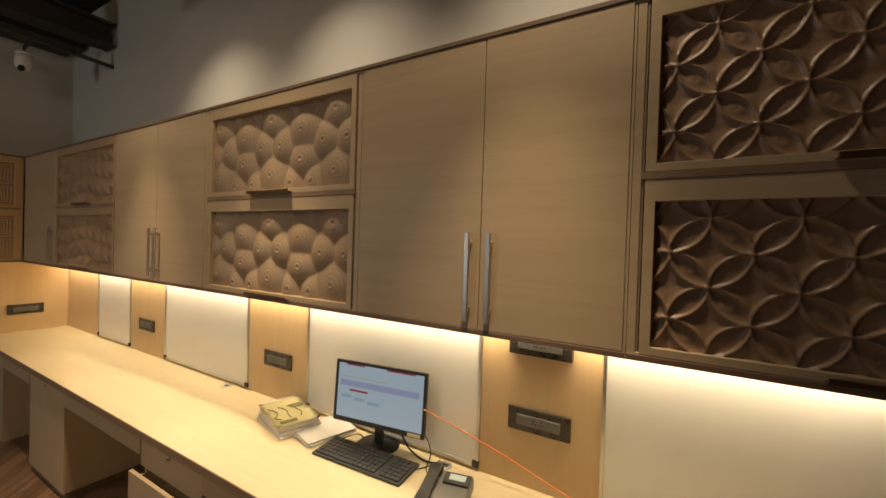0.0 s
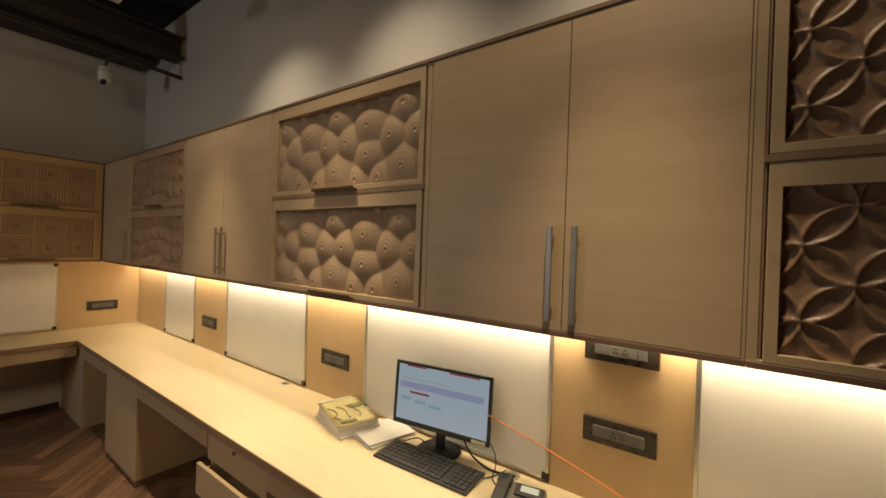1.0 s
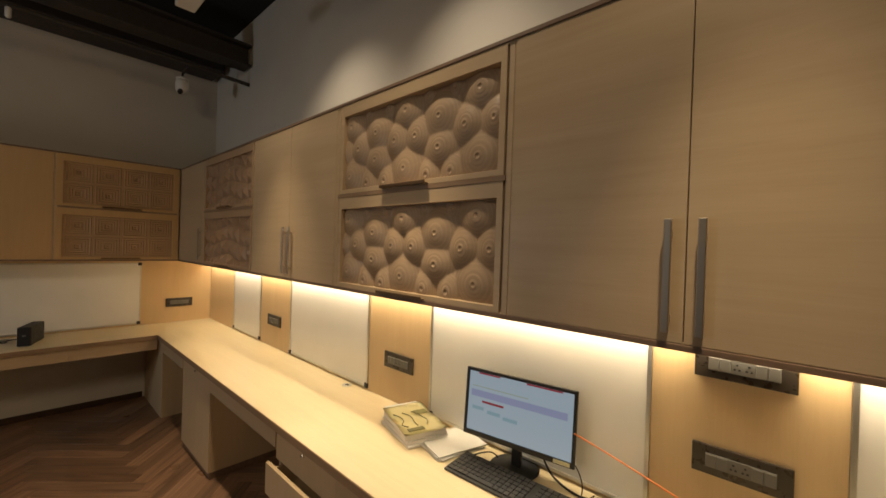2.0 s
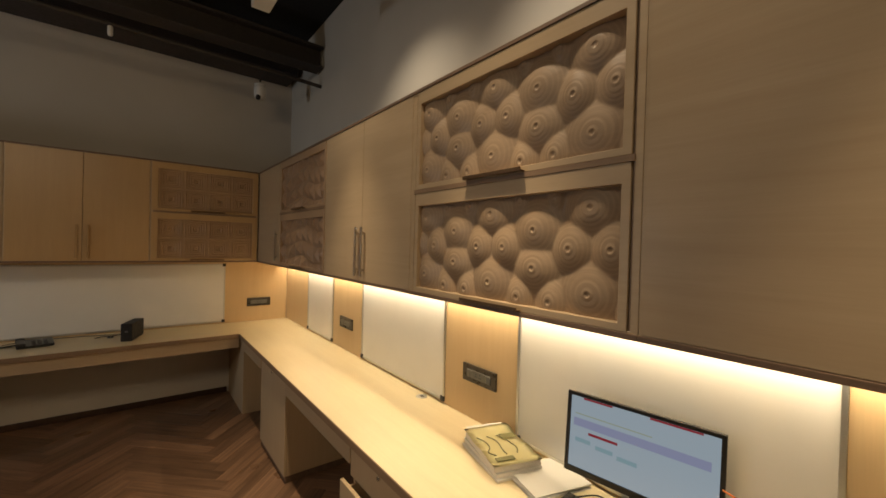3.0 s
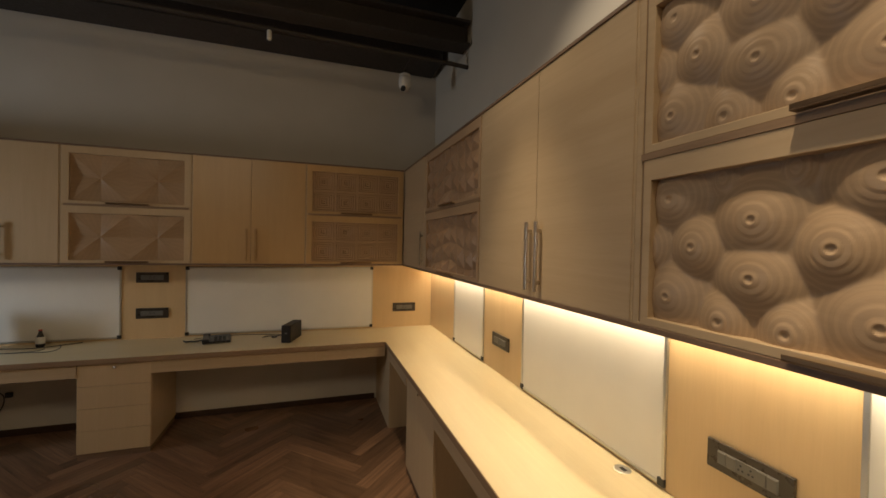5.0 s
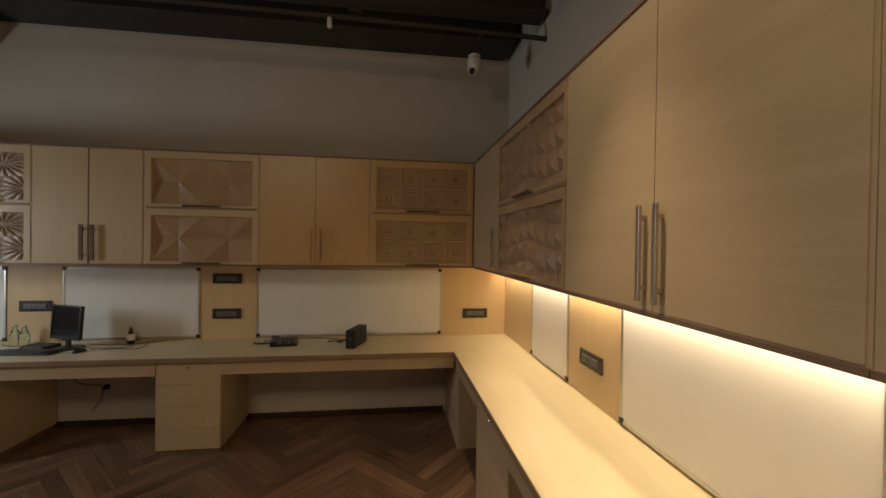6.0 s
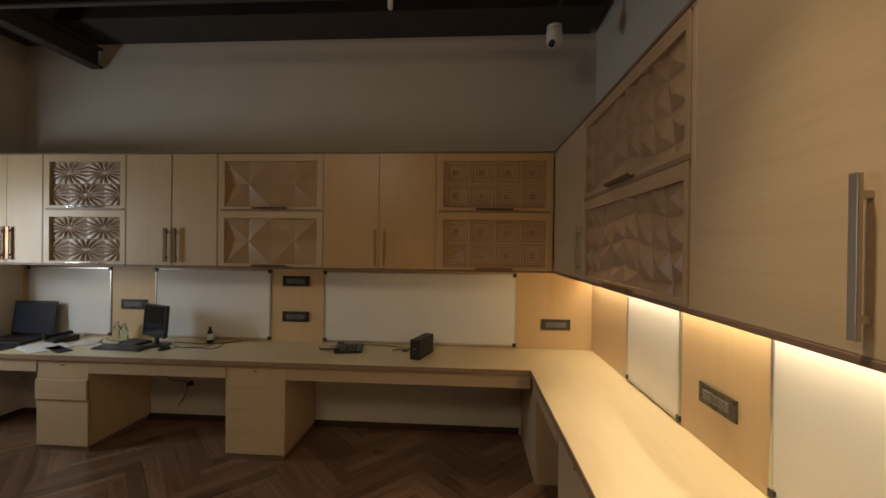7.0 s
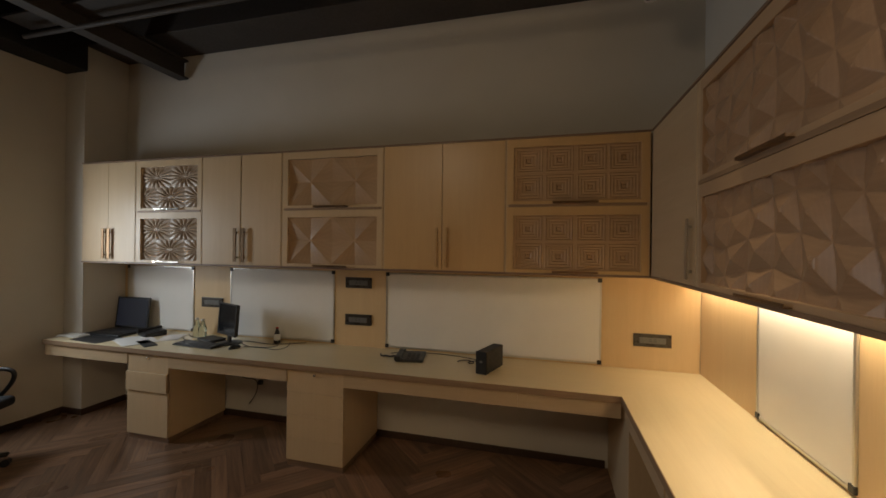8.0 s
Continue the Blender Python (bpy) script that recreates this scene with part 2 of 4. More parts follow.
def tube(points, radius, name="cable", mat=None, parent=None, label="", category=""):
    cu = bpy.data.curves.new(name, "CURVE")
    cu.dimensions, cu.bevel_depth, cu.bevel_resolution, cu.use_fill_caps = "3D", radius, 2, True
    sp = cu.splines.new("NURBS")
    sp.points.add(len(points) - 1)
    for p, q in zip(sp.points, points):
        p.co = (*q, 1)
    sp.use_endpoint_u, sp.order_u = True, min(4, len(points))
    cu.materials.append(mat)
    ob = new(name, cu)
    if parent:
        ob.parent = parent
    return tagged(ob, label, category)


# ---- structure ----
def structure(name, bm, mat, label, category, m=None):
    return solid(name, bm, mat, label, category, kind="structure", m=m)


structure("wall_north", boxes((-0.25, EAST + 0.25, 0, 0.25, GROUND - 0.05, 4.3)), WALL, "grey-beige painted plaster wall behind the cabinets", "wall")
structure("wall_west", boxes((-0.25, 0, SOUTH - 0.25, 0, GROUND - 0.05, 4.3)), WALL, "grey-beige painted plaster wall behind the far desk", "wall")
structure("wall_east", boxes((EAST, EAST + 0.25, SOUTH - 0.25, 0, GROUND - 0.05, 4.3)), WALL, "plain painted wall closing the room", "wall")
WX0, WX1, WZ0, WZ1 = 1.08, 1.80, 0.9, 2.5
structure("wall_south", boxes((0, WX0, SOUTH - 0.25, SOUTH, GROUND - 0.05, 4.3), (WX1, EAST, SOUTH - 0.25, SOUTH, GROUND - 0.05, 4.3),
                              (WX0, WX1, SOUTH - 0.25, SOUTH, GROUND - 0.05, WZ0), (WX0, WX1, SOUTH - 0.25, SOUTH, WZ1, 4.3)), WALL, "painted plaster wall with a window opening", "wall")
structure("pilaster", boxes((0, 0.42, SOUTH, SOUTH + 0.26, GROUND - 0.05, 4.3)), WALL, "painted corner pilaster of the room", "pilaster")
structure("ceiling", boxes((-0.25, EAST + 0.25, SOUTH - 0.25, 0.25, ROOF, ROOF + 0.1)), DARKROOF, "black painted open ceiling", "ceiling")
structure("floor_base", boxes((-0.25, EAST + 0.25, SOUTH - 0.25, 0.25, GROUND - 0.12, GROUND - 0.004)), BASE, "dark sub-floor under the parquet", "floor")
structure("baseboard", boxes((0.0, 0.012, SOUTH + 0.26, -DF, GROUND, GROUND + 0.06), bevel=0.002), BASE, "dark stained wooden skirting board", "baseboard")
structure("baseboard", boxes((0.42, EAST, SOUTH, SOUTH + 0.012, GROUND, GROUND + 0.06), (0.42, 0.432, SOUTH + 0.012, SOUTH + 0.26, GROUND, GROUND + 0.06), (0.012, 0.432, SOUTH + 0.26, SOUTH + 0.272, GROUND, GROUND + 0.06), bevel=0.002), BASE, "dark stained wooden skirting board", "baseboard")
structure("baseboard", boxes((0.78, EAST, -0.012, 0, GROUND, GROUND + 0.06), bevel=0.002), BASE, "dark stained wooden skirting board", "baseboard")
win = thing("window_1", pose(WX0, SOUTH - 0.15, WZ0), "plain window letting in cool daylight", "window", kind="structure")
part("window_frame", ring((0, 0.72, 0, 1.6), (0.045, 0.675, 0.045, 1.555), -0.08, -0.03), ALU, win)

# ceiling services
structure("duct", boxes((0.0, 0.42, SOUTH + 0.26, -0.06, 3.64, ROOF), bevel=0.006), BEAM, "dark painted box duct along the wall", "duct")
structure("soffit", boxes((0.42, EAST, SOUTH, SOUTH + 0.3, 3.38, ROOF), bevel=0.006), DARKROOF, "dark box soffit above the side wall", "soffit")


def channel(name, m, length, w, h, t, label):
    bm = boxes((0, length, 0, w, 0, t), (0, length, 0, w, h - t, h), (0, length, w / 2 - t / 2, w / 2 + t / 2, t, h - t))
    return solid(name, bm, BEAM, label, "beam", kind="structure", m=m)


channel("beam_1", pose(1.10, -5.5, 3.52, 0, 0, 90), 5.48, 0.20, 0.22, 0.02, "dark painted steel beam under the ceiling")
channel("beam_2", pose(0.02, -4.88, 3.39), 8.6, 0.12, 0.2, 0.02, "dark painted steel beam ending at the wall")
channel("beam_3", pose(0.44, -1.62, 3.75), 8.0, 0.12, 0.16, 0.02, "dark painted cross beam under the ceiling")
tube([(1.0, -5.4, 3.40), (1.0, -3.0, 3.40), (1.0, -1.0, 3.40), (1.0, 0.0, 3.36)], 0.02, "conduit", BEAM, None, "dark painted conduit pipe below the beam", "pipe")


# ---- carved reliefs: height in metres over a panel of w by h ----
# one motif of the mounds: offset along, height share from the top, radius, top, squeeze, fullness (over 2 a dome, under 2 a flared peak)
MOTIF = ((0.0, 0.32, 0.122, 0.036, 1.0, 1.5), (0.0, 0.66, 0.102, 0.036, 0.92, 1.7), (-0.142, 0.48, 0.104, 0.036, 1.15, 1.7), (0.142, 0.48, 0.104, 0.036, 1.15, 1.7),
         (0.2125, 0.15, 0.104, 0.034, 0.95, 1.7), (0.2125, 0.83, 0.128, 0.036, 1.0, 1.5), (-0.070, 0.94, 0.096, 0.033, 1.25, 1.7), (0.070, 0.94, 0.096, 0.033, 1.25, 1.7),
         (-0.075, 0.05, 0.060, 0.020, 1.45, 1.6), (0.075, 0.05, 0.060, 0.020, 1.45, 1.6))


def relief_mounds(u, v, w, h):
    """Round mounds standing in broad flared ones, cut in thin rings round each peak; the motif repeats along the panel."""
    k = 0.0022
    total = np.full(u.shape, math.exp(0.002 / k))
    near = np.full(u.shape, 9.0)
    for start in (-0.165, 0.26, 0.685, 1.11):
        for dx, cy, rad, top, squeeze, full in MOTIF:
            du, dv = u - (start + dx) * w, v - (1 - cy) * h
            d = np.hypot(du * squeeze, dv)
            total += np.exp(np.maximum(top * (1 - (d / rad) ** full), -0.02) / k)
            near = np.minimum(near, np.hypot(du, dv))
    best = k * np.log(total)
    step = 0.0044
    q = best / step
    f = q - np.floor(q)
    terr = (np.floor(q) + np.clip((f - 0.62) / 0.38, 0, 1)) * step
    cut = 0.05 + 0.55 * np.exp(-(near / 0.036) ** 2)
    out = (1 - cut) * best + cut * terr
    out = out - 0.0045 * np.exp(-(near / 0.0085) ** 4)
    return np.clip(0.92 * out - 0.003, 0.0, 0.040)


def relief_circles(u, v, w, h):
    a = 0.173
    p, q = (u - 0.036) / a, (v - h + 0.131) / a
    s, t = p + q, p - q
    i, j = np.floor(s), np.floor(t)
    d = np.full(u.shape, 9.0)
    cover = np.zeros(u.shape)
    for di in (-1, 0, 1):
        for dj in (-1, 0, 1):
            r = np.hypot(s - (i + di + 0.5), t - (j + dj + 0.5)) - math.sqrt(0.5)
            d = np.minimum(d, np.abs(r))
            cover += r < 0
    petal = cover >= 2
    fs, ft = s - i, t - j
    es = np.hypot(fs - 0.5, np.minimum(ft, 1 - ft) * 1.6)
    et = np.hypot(ft - 0.5, np.minimum(fs, 1 - fs) * 1.6)
    eye = np.minimum(es, et)
    rim = 0.013 + 0.008 * np.exp(-(d / 0.028) ** 2)
    inner = 0.007 - 0.006 * np.clip(d / 0.16, 0, 1) + 0.006 * np.exp(-(eye / 0.16) ** 2) - 0.004 * np.exp(-(eye / 0.06) ** 2)
    outer = 0.007 - 0.005 * np.clip(d / 0.2, 0, 1)
    return rim + np.where(petal, inner, outer)


def relief_squares(u, v, w, h):
    cw, ch = w / 4, h / 2
    x, y = np.abs((u / cw) % 1 - 0.5) * 2, np.abs((v / ch) % 1 - 0.5) * 2
    m = np.maximum(x, y)
    groove = 0.5 + 0.5 * np.sign(np.sin(m * 5.0 * 2 * math.pi))
    return 0.018 + 0.006 * m + 0.0034 * groove - 0.008 * (m < 0.15)


def relief_stars(u, v, w, h):
    """Two crosses side by side, ridges on the diagonals and creases between."""
    cw = w / 2
    x, y = ((u / cw) % 1 - 0.5) * 2, (v / h - 0.5) * 2
    ax, ay = np.abs(x), np.abs(y)
    far = np.maximum(ax, ay)
    fold = np.minimum(ax, ay) / np.maximum(far, 1e-4)
    hgt = 0.006 + 0.023 * fold * np.sqrt(far) + 0.006 * (1 - far)
    step = 0.0028
    return 0.85 * hgt + 0.15 * np.floor(hgt / step) * step


def relief_bursts(u, v, w, h):
    """Daisies with narrow petals in offset rows."""
    cw, ch = w / 2, h / 2
    row = np.floor(v / ch)
    x, y = ((u / cw + 0.5 * (row + 1)) % 1 - 0.5) * 2, ((v / ch) % 1 - 0.5) * 2
    r, th = np.hypot(x, y), np.arctan2(y, x)
    petal = np.abs(np.cos(8 * th)) ** 0.8
    return 0.008 + 0.019 * petal * np.clip(r * 1.6, 0, 1) * np.clip(1.5 - r, 0.2, 1) + 0.008 * np.exp(-(r / 0.14) ** 2)


def relief_facets(u, v, w, h):
    cw, ch = 0.138, 0.120
    u, v = u + 0.030 * np.sin(9.1 * v + 5.3 * u) + 0.4, v + 0.026 * np.sin(8.3 * u - 4.1 * v + 1.0)
    x, y = u / cw + v / ch + 2, v / ch - u / cw + 9
    i, j = np.floor(x), np.floor(y)
    fx, fy = x - i, y - j

    def hash01(a, b):
        n = np.sin(a * 12.9898 + b * 78.233) * 43758.5453
        return n - np.floor(n)

    def at(a, b):
        return 0.006 + 0.014 * hash01(a, b) + 0.020 * ((a + b) % 2)
    z00, z10, z01, z11 = at(i, j), at(i + 1, j), at(i, j + 1), at(i + 1, j + 1)
    flip = (i + j) % 2 == 0
    t1 = np.where(fx > fy, z00 + (z10 - z00) * fx + (z11 - z10) * fy, z00 + (z01 - z00) * fy + (z11 - z01) * fx)
    gx = 1 - fx
    t2 = np.where(gx > fy, z10 + (z00 - z10) * gx + (z01 - z00) * fy, z10 + (z11 - z10) * fy + (z01 - z11) * gx)
    out = np.where(flip, t1, t2)
    # layers of the board show as short steps on the highest points
    step = 0.0042
    top = np.clip((out - 0.030) / 0.005, 0, 1)
    return out + 0.6 * top * (np.floor(out / step) * step - out)


def relief_mesh(name, w, h, fn, mat, res, smooth):
    nx, nz = max(2, int(w / res)), max(2, int(h / res))
    u, v = np.meshgrid(np.linspace(0, w, nx), np.linspace(0, h, nz))
    d = fn(u, v, w, h)
    co = np.stack([u, -d, v], -1).reshape(-1, 3)
    idx = np.arange(nx * nz).reshape(nz, nx)
    faces = np.stack([idx[:-1, :-1], idx[:-1, 1:], idx[1:, 1:], idx[1:, :-1]], -1).reshape(-1, 4)
    me = bpy.data.meshes.new(name)
    me.from_pydata(co.tolist(), [], faces.tolist())
    me.materials.append(mat)
    if smooth:
        me.shade_smooth()
    return me


# ---- wall cabinets; local x runs along the wall, the front faces -y ----
GAP = 0.0005


def carcass(cab, w, d, h):
    t = 0.022
    shell = ring((GAP, w - GAP, 0.001, h - 0.001), (t, w - t, t, h - t), -d + 0.003, 0)
    box(shell, t - 0.002, w - t + 0.002, -0.008, -0.001, t - 0.002, h - t + 0.002)
    part("body", shell, BIRCH, cab)
    part("edge_banding", boxes((GAP, w - GAP, -d - 0.004, -d + 0.023, 0, 0.016), bevel=0.001), EDGE, cab, "brown plywood edge")
    part("edge_banding", boxes((GAP, w - GAP, -d - 0.004, -d + 0.023, h - 0.014, h), bevel=0.001), EDGE, cab, "brown plywood edge")


def bar_handle(parent, x, d, z0, z1, mat, label, half=0.009):
    bm = boxes((x - half, x + half, -d - 0.028, -d - 0.018, z0, z1), (x - 0.007, x + 0.007, -d - 0.018, -d + 0.001, z0 + 0.03, z0 + 0.045),
               (x - 0.007, x + 0.007, -d - 0.018, -d + 0.001, z1 - 0.045, z1 - 0.03), bevel=0.002)
    part("handle", bm, mat, parent, label)


def door_cabinet(m, w, d, label, handle_mat, mats, seam=None, ajar=0.0, hz=(0.045, 0.335), single=False):
    h = CZ1 - CZ0
    cab = thing("wall_cabinet", m, label, "cabinet", "cabinets along the walls")
    carcass(cab, w, d, h)
    seam = seam or w / 2
    spans = ((0.009, w - 0.009),) if single else ((0.009, seam - 0.0015 - ajar), (seam + 0.0015 + ajar, w - 0.009))
    for k, (a, b) in enumerate(spans):
        leaf = part("door", boxes((a, b, -d, -d + 0.020, 0.018, h - 0.016), bevel=0.0015), mats[k % len(mats)], cab)
        half = 0.016 if handle_mat is BRONZE else 0.009
        hx = b - 0.05 if single else (b - 0.036 if k == 0 else a + 0.036)
        bar_handle(leaf, hx, d, hz[0], hz[1], handle_mat, "slim metal bar handle", half)
    return cab


def carved_cabinet(m, w, d, label, fn, carve, frame_mat, res=0.005, smooth=False, rim=0.048, pull=0.30, pull_mat=None, deep=0.038, stile=0.0):
    h = CZ1 - CZ0
    cab = thing("wall_cabinet", m, label, "cabinet", "cabinets along the walls")
    carcass(cab, w, d, h)
    mid = 0.492
    spans = ((0.018, mid - 0.010), (mid + 0.010, h - 0.016))
    part("edge_banding", boxes((0.022, w - 0.022, -d - 0.002, -d + 0.023, mid - 0.009, mid + 0.009)), EDGE_L, cab, "brown plywood edge")
    if stile:
        for q0, q1 in ((0.001, stile + 0.006), (w - stile - 0.006, w - 0.001)):
            part("edge_banding", boxes((q0, q1, -d + 0.006, -d + 0.024, 0.016, h - 0.014), bevel=0.001), EDGE_L, cab, "brown plywood edge")
    low, high = 0.022, 0.058
    pw, ph = w - 2 * (rim + 0.009), spans[0][1] - spans[0][0] - low - high
    me = relief_mesh("carved_panel", pw, ph, fn, carve, res, smooth)
    for z0, z1 in spans:
        a, b = 0.009 + stile, w - 0.009 - stile
        flap = part("flap_door", ring((a, b, z0, z1), (a + rim - stile, b - rim + stile, z0 + low, z1 - high), -d, -d + deep), frame_mat, cab)
        panel = new("carved_panel", me)
        panel.parent = flap
        panel.matrix_local = pose(a + rim - stile, -d + deep, z0 + low)
        part("handle", boxes((w / 2 - pull / 2, w / 2 + pull / 2, -d - 0.026, -d - 0.001, z0 + 0.002, z0 + 0.006),
                             (w / 2 - pull / 2, w / 2 + pull / 2, -d - 0.026, -d - 0.022, z0 + 0.006, z0 + 0.016), bevel=0.001), pull_mat or BRONZE, flap, "slim metal edge pull")
    return cab


def on_a(x):
    return pose(x, 0, CZ0)


def on_b(y):
    return pose(0, y, CZ0, 0, 0, 90)


A_X = (0.466, 1.25, 2.405, 3.50, 4.60, 5.572, 6.665, 7.70)
solid("corner_filler", boxes((0.002, 0.463, -DA + 0.02, -0.002, CZ0, CZ1)), BIRCH, "birch corner carcass between the two cabinet runs", "cabinet")
door_cabinet(on_a(A_X[0]), A_X[1] - A_X[0], DA, "narrow birch wall cabinet in the corner with one door", STEEL, (BIRCH,), single=True)
carved_cabinet(on_a(A_X[1]), A_X[2] - A_X[1], DA, "birch wall cabinet with two flaps carved in irregular facets", relief_facets, CARVE_BROWN, BIRCH_TAN, 0.005, stile=0.022)
door_cabinet(on_a(A_X[2]), A_X[3] - A_X[2], DA, "birch wall cabinet with two plain doors", STEEL, (BIRCH,), seam=0.565)
carved_cabinet(on_a(A_X[3]), A_X[4] - A_X[3], DA, "birch wall cabinet with two flaps carved in rounded contour mounds", relief_mounds, CARVE, BIRCH, 0.0028, stile=0.022)
door_cabinet(on_a(A_X[4]), A_X[5] - A_X[4], DA, "birch wall cabinet with two plain doors and steel handles", STEEL, (BIRCH,), seam=0.53)
carved_cabinet(on_a(A_X[5]), A_X[6] - A_X[5], DA, "birch wall cabinet with two dark glossy flaps carved in petal circles", relief_circles, CARVE_DARK, BIRCH, 0.0042, True, stile=0.022)
door_cabinet(on_a(A_X[6]), A_X[7] - A_X[6], DA, "birch wall cabinet with two plain doors", STEEL, (BIRCH,))
B_Y = (-0.464, -1.413, -2.357, -3.275, -4.10, -4.87, -5.56)
carved_cabinet(on_b(B_Y[1]), B_Y[0] - B_Y[1], DB, "birch wall cabinet with two flaps carved in nested squares", relief_squares, CARVE_ROSE, BIRCH_Y, 0.005)
door_cabinet(on_b(B_Y[2]), B_Y[1] - B_Y[2], DB, "honey-coloured wall cabinet with two plain doors", HONEYM, (BIRCH_Y,))
carved_cabinet(on_b(B_Y[3]), B_Y[2] - B_Y[3], DB, "birch wall cabinet with two flaps carved in folded stars", relief_stars, CARVE_ROSE, BIRCH_V, 0.005)
door_cabinet(on_b(B_Y[4]), B_Y[3] - B_Y[4], DB, "pale birch wall cabinet with two doors slightly ajar", BRONZE, (BIRCH_V,), ajar=0.004)
carved_cabinet(on_b(B_Y[5]), B_Y[4] - B_Y[5], DB, "birch wall cabinet with two glossy flaps carved in sunbursts", relief_bursts, CARVE_GREY, BIRCH_V, 0.005, pull_mat=CHROME)
door_cabinet(on_b(B_Y[6]), B_Y[5] - B_Y[6], DB, "pale birch wall cabinet at the end of the run", BRONZE, (BIRCH_V,))

# strip under the cabinets
solid("led_strip", boxes((0.06, 6.26, -0.066, -0.050, CZ0 - 0.006, CZ0 - 0.001)), STRIP, "warm white strip lamp under the wall cabinets", "lamp")

# ---- wall panels, whiteboards, socket plates ----
WB_A = ((0.815, 1.51), (2.125, 3.24), (3.815, 4.95), (5.46, 6.62))
WB_B = ((-2.512, -0.70), (-4.20, -3.03), (-5.55, -4.655))
BZ0, BZ1 = 0.766, 1.435


def wall_panel(m, w):
    p = solid("wall_panel", boxes((0.001, w - 0.001, -0.012, -0.001, DESK, CZ0), bevel=0.001), PANEL, "honey-coloured veneer panel between whiteboards", "panel", "panels above the worktop", m=m)
    return p


def whiteboard(m, w):
    wb = thing("whiteboard", m, "glossy whiteboard in a thin aluminium frame above the worktop", "whiteboard", "whiteboards along the walls")
    h, f = BZ1 - BZ0, 0.014
    part("sheet", boxes((f, w - f, -0.016, -0.008, f, h - f)), BOARD, wb)
    part("frame", ring((0, w, 0, h), (f, w - f, f, h - f), -0.021, -0.007), ALU, wb, "thin aluminium frame")
    for cx, cz in ((0, 0), (w, 0), (0, h), (w, h)):
        sx, sz = (1 if cx == 0 else -1), (1 if cz == 0 else -1)
        xs, zs = sorted((cx - sx * 0.003, cx + sx * 0.03)), sorted((cz - sz * 0.003, cz + sz * 0.03))
        part("corner_cap", boxes((*xs, -0.025, -0.001, *zs), bevel=0.004), BLACK, wb, "black plastic corner")
    return wb


def at_a(x, z=0.0):
    return pose(x, 0, z)


def at_b(y, z=0.0):
    return pose(0, y, z, 0, 0, 90)


def run(boards, place, start, end):
    cur = start
    for a, b in sorted(boards):
        if a - cur > 0.02:
            wall_panel(place(cur), a - cur)
        solid("board_backing", boxes((0.001, b - a - 0.001, -0.006, -0.001, DESK, CZ0)), PANEL, "veneer backing behind a whiteboard", "panel", m=place(a))
        whiteboard(place(a, BZ0), b - a)
        cur = b
    if end - cur > 0.02:
        wall_panel(place(cur), end - cur)


run(WB_A, at_a, 0.013, 7.72)
run(WB_B, at_b, SOUTH + 0.26, -0.013)


def socket_plate(m, w=0.262, h=0.098, depth=0.012, keys=6):
    s = thing("socket_plate", m, "dark framed switch and socket plate on the panel", "socket", "socket plates above the worktop")
    part("frame", boxes((0, w, -depth, 0, 0, h), bevel=0.003), SOCK, s)
    iw, ih = w * 0.70, h * 0.46
    part("insert", boxes(((w - iw) / 2, (w + iw) / 2, -depth - 0.003, -depth + 0.002, (h - ih) / 2, (h + ih) / 2), bevel=0.001), GREYP, s, "grey module insert")
    kw = iw / keys
    for k in range(keys):
        x = (w - iw) / 2 + k * kw
        if k in (2, 3):
            bm = bmesh.new()
            for dx, dz in ((0.3, 0.35), (0.7, 0.35), (0.5, 0.68)):
                cyl(bm, 0.0035, 0.0035, 0, 0.0012, pose(x + kw * dx, -depth - 0.003, (h - ih) / 2 + ih * dz, 90), 10)
            part("socket_hole", bm, BLACK, s)
        else:
            part("rocker", boxes((x + 0.0015, x + kw - 0.0015, -depth - 0.006, -depth - 0.002, (h - ih) / 2 + 0.003, (h + ih) / 2 - 0.003), bevel=0.001), GREYP, s)
    return s


FRONT = -0.0125
for x, z in ((1.685, 0.948), (3.415, 0.956), (5.085, 0.99)):
    socket_plate(pose(x, FRONT, z))
socket_plate(pose(5.087, FRONT, 1.318), depth=0.03)
for y, z in ((-0.468, 0.928), (-2.915, 0.945), (-2.915, 1.285), (-4.55, 1.03)):
    socket_plate(pose(-FRONT, y, z, 0, 0, 90))

# ---- worktops and what carries them ----
AX1 = 7.72


def worktop(name, pts, edge_specs, label):
    top = thing(name, pose(0, 0, 0), label, "worktop")
    part("slab", prism(pts, DESK - 0.040, DESK), TOP, top)
    for sp in edge_specs:
        part("edge_banding", boxes(sp, bevel=0.001), EDGE_L, top, "brown plywood edge")
    return top


worktop("worktop", [(0, 0), (AX1, 0), (AX1, -DF), (DF, -DF)], [(DF + 0.006, AX1, -DF - 0.005, -DF, DESK - 0.042, DESK - 0.001)], "pale birch worktop along the wall, glossy and bare")
wtb = worktop("worktop", [(0, 0), (-DF, -DF), (-5.74, -DF), (-5.74, 0)], [(-5.74, -DF - 0.006, -DF - 0.005, -DF, DESK - 0.042, DESK - 0.001)], "pale birch worktop along the far wall")
wtb.matrix_world = pose(0, 0, 0, 0, 0, 90)


def apron(m, w):
    return solid("apron", boxes((0, w, -DF + 0.012, -DF + 0.030, 0.605, DESK - 0.041), bevel=0.001), BIRCH, "birch apron board under the worktop edge", "apron", "aprons under the worktops", m=m)


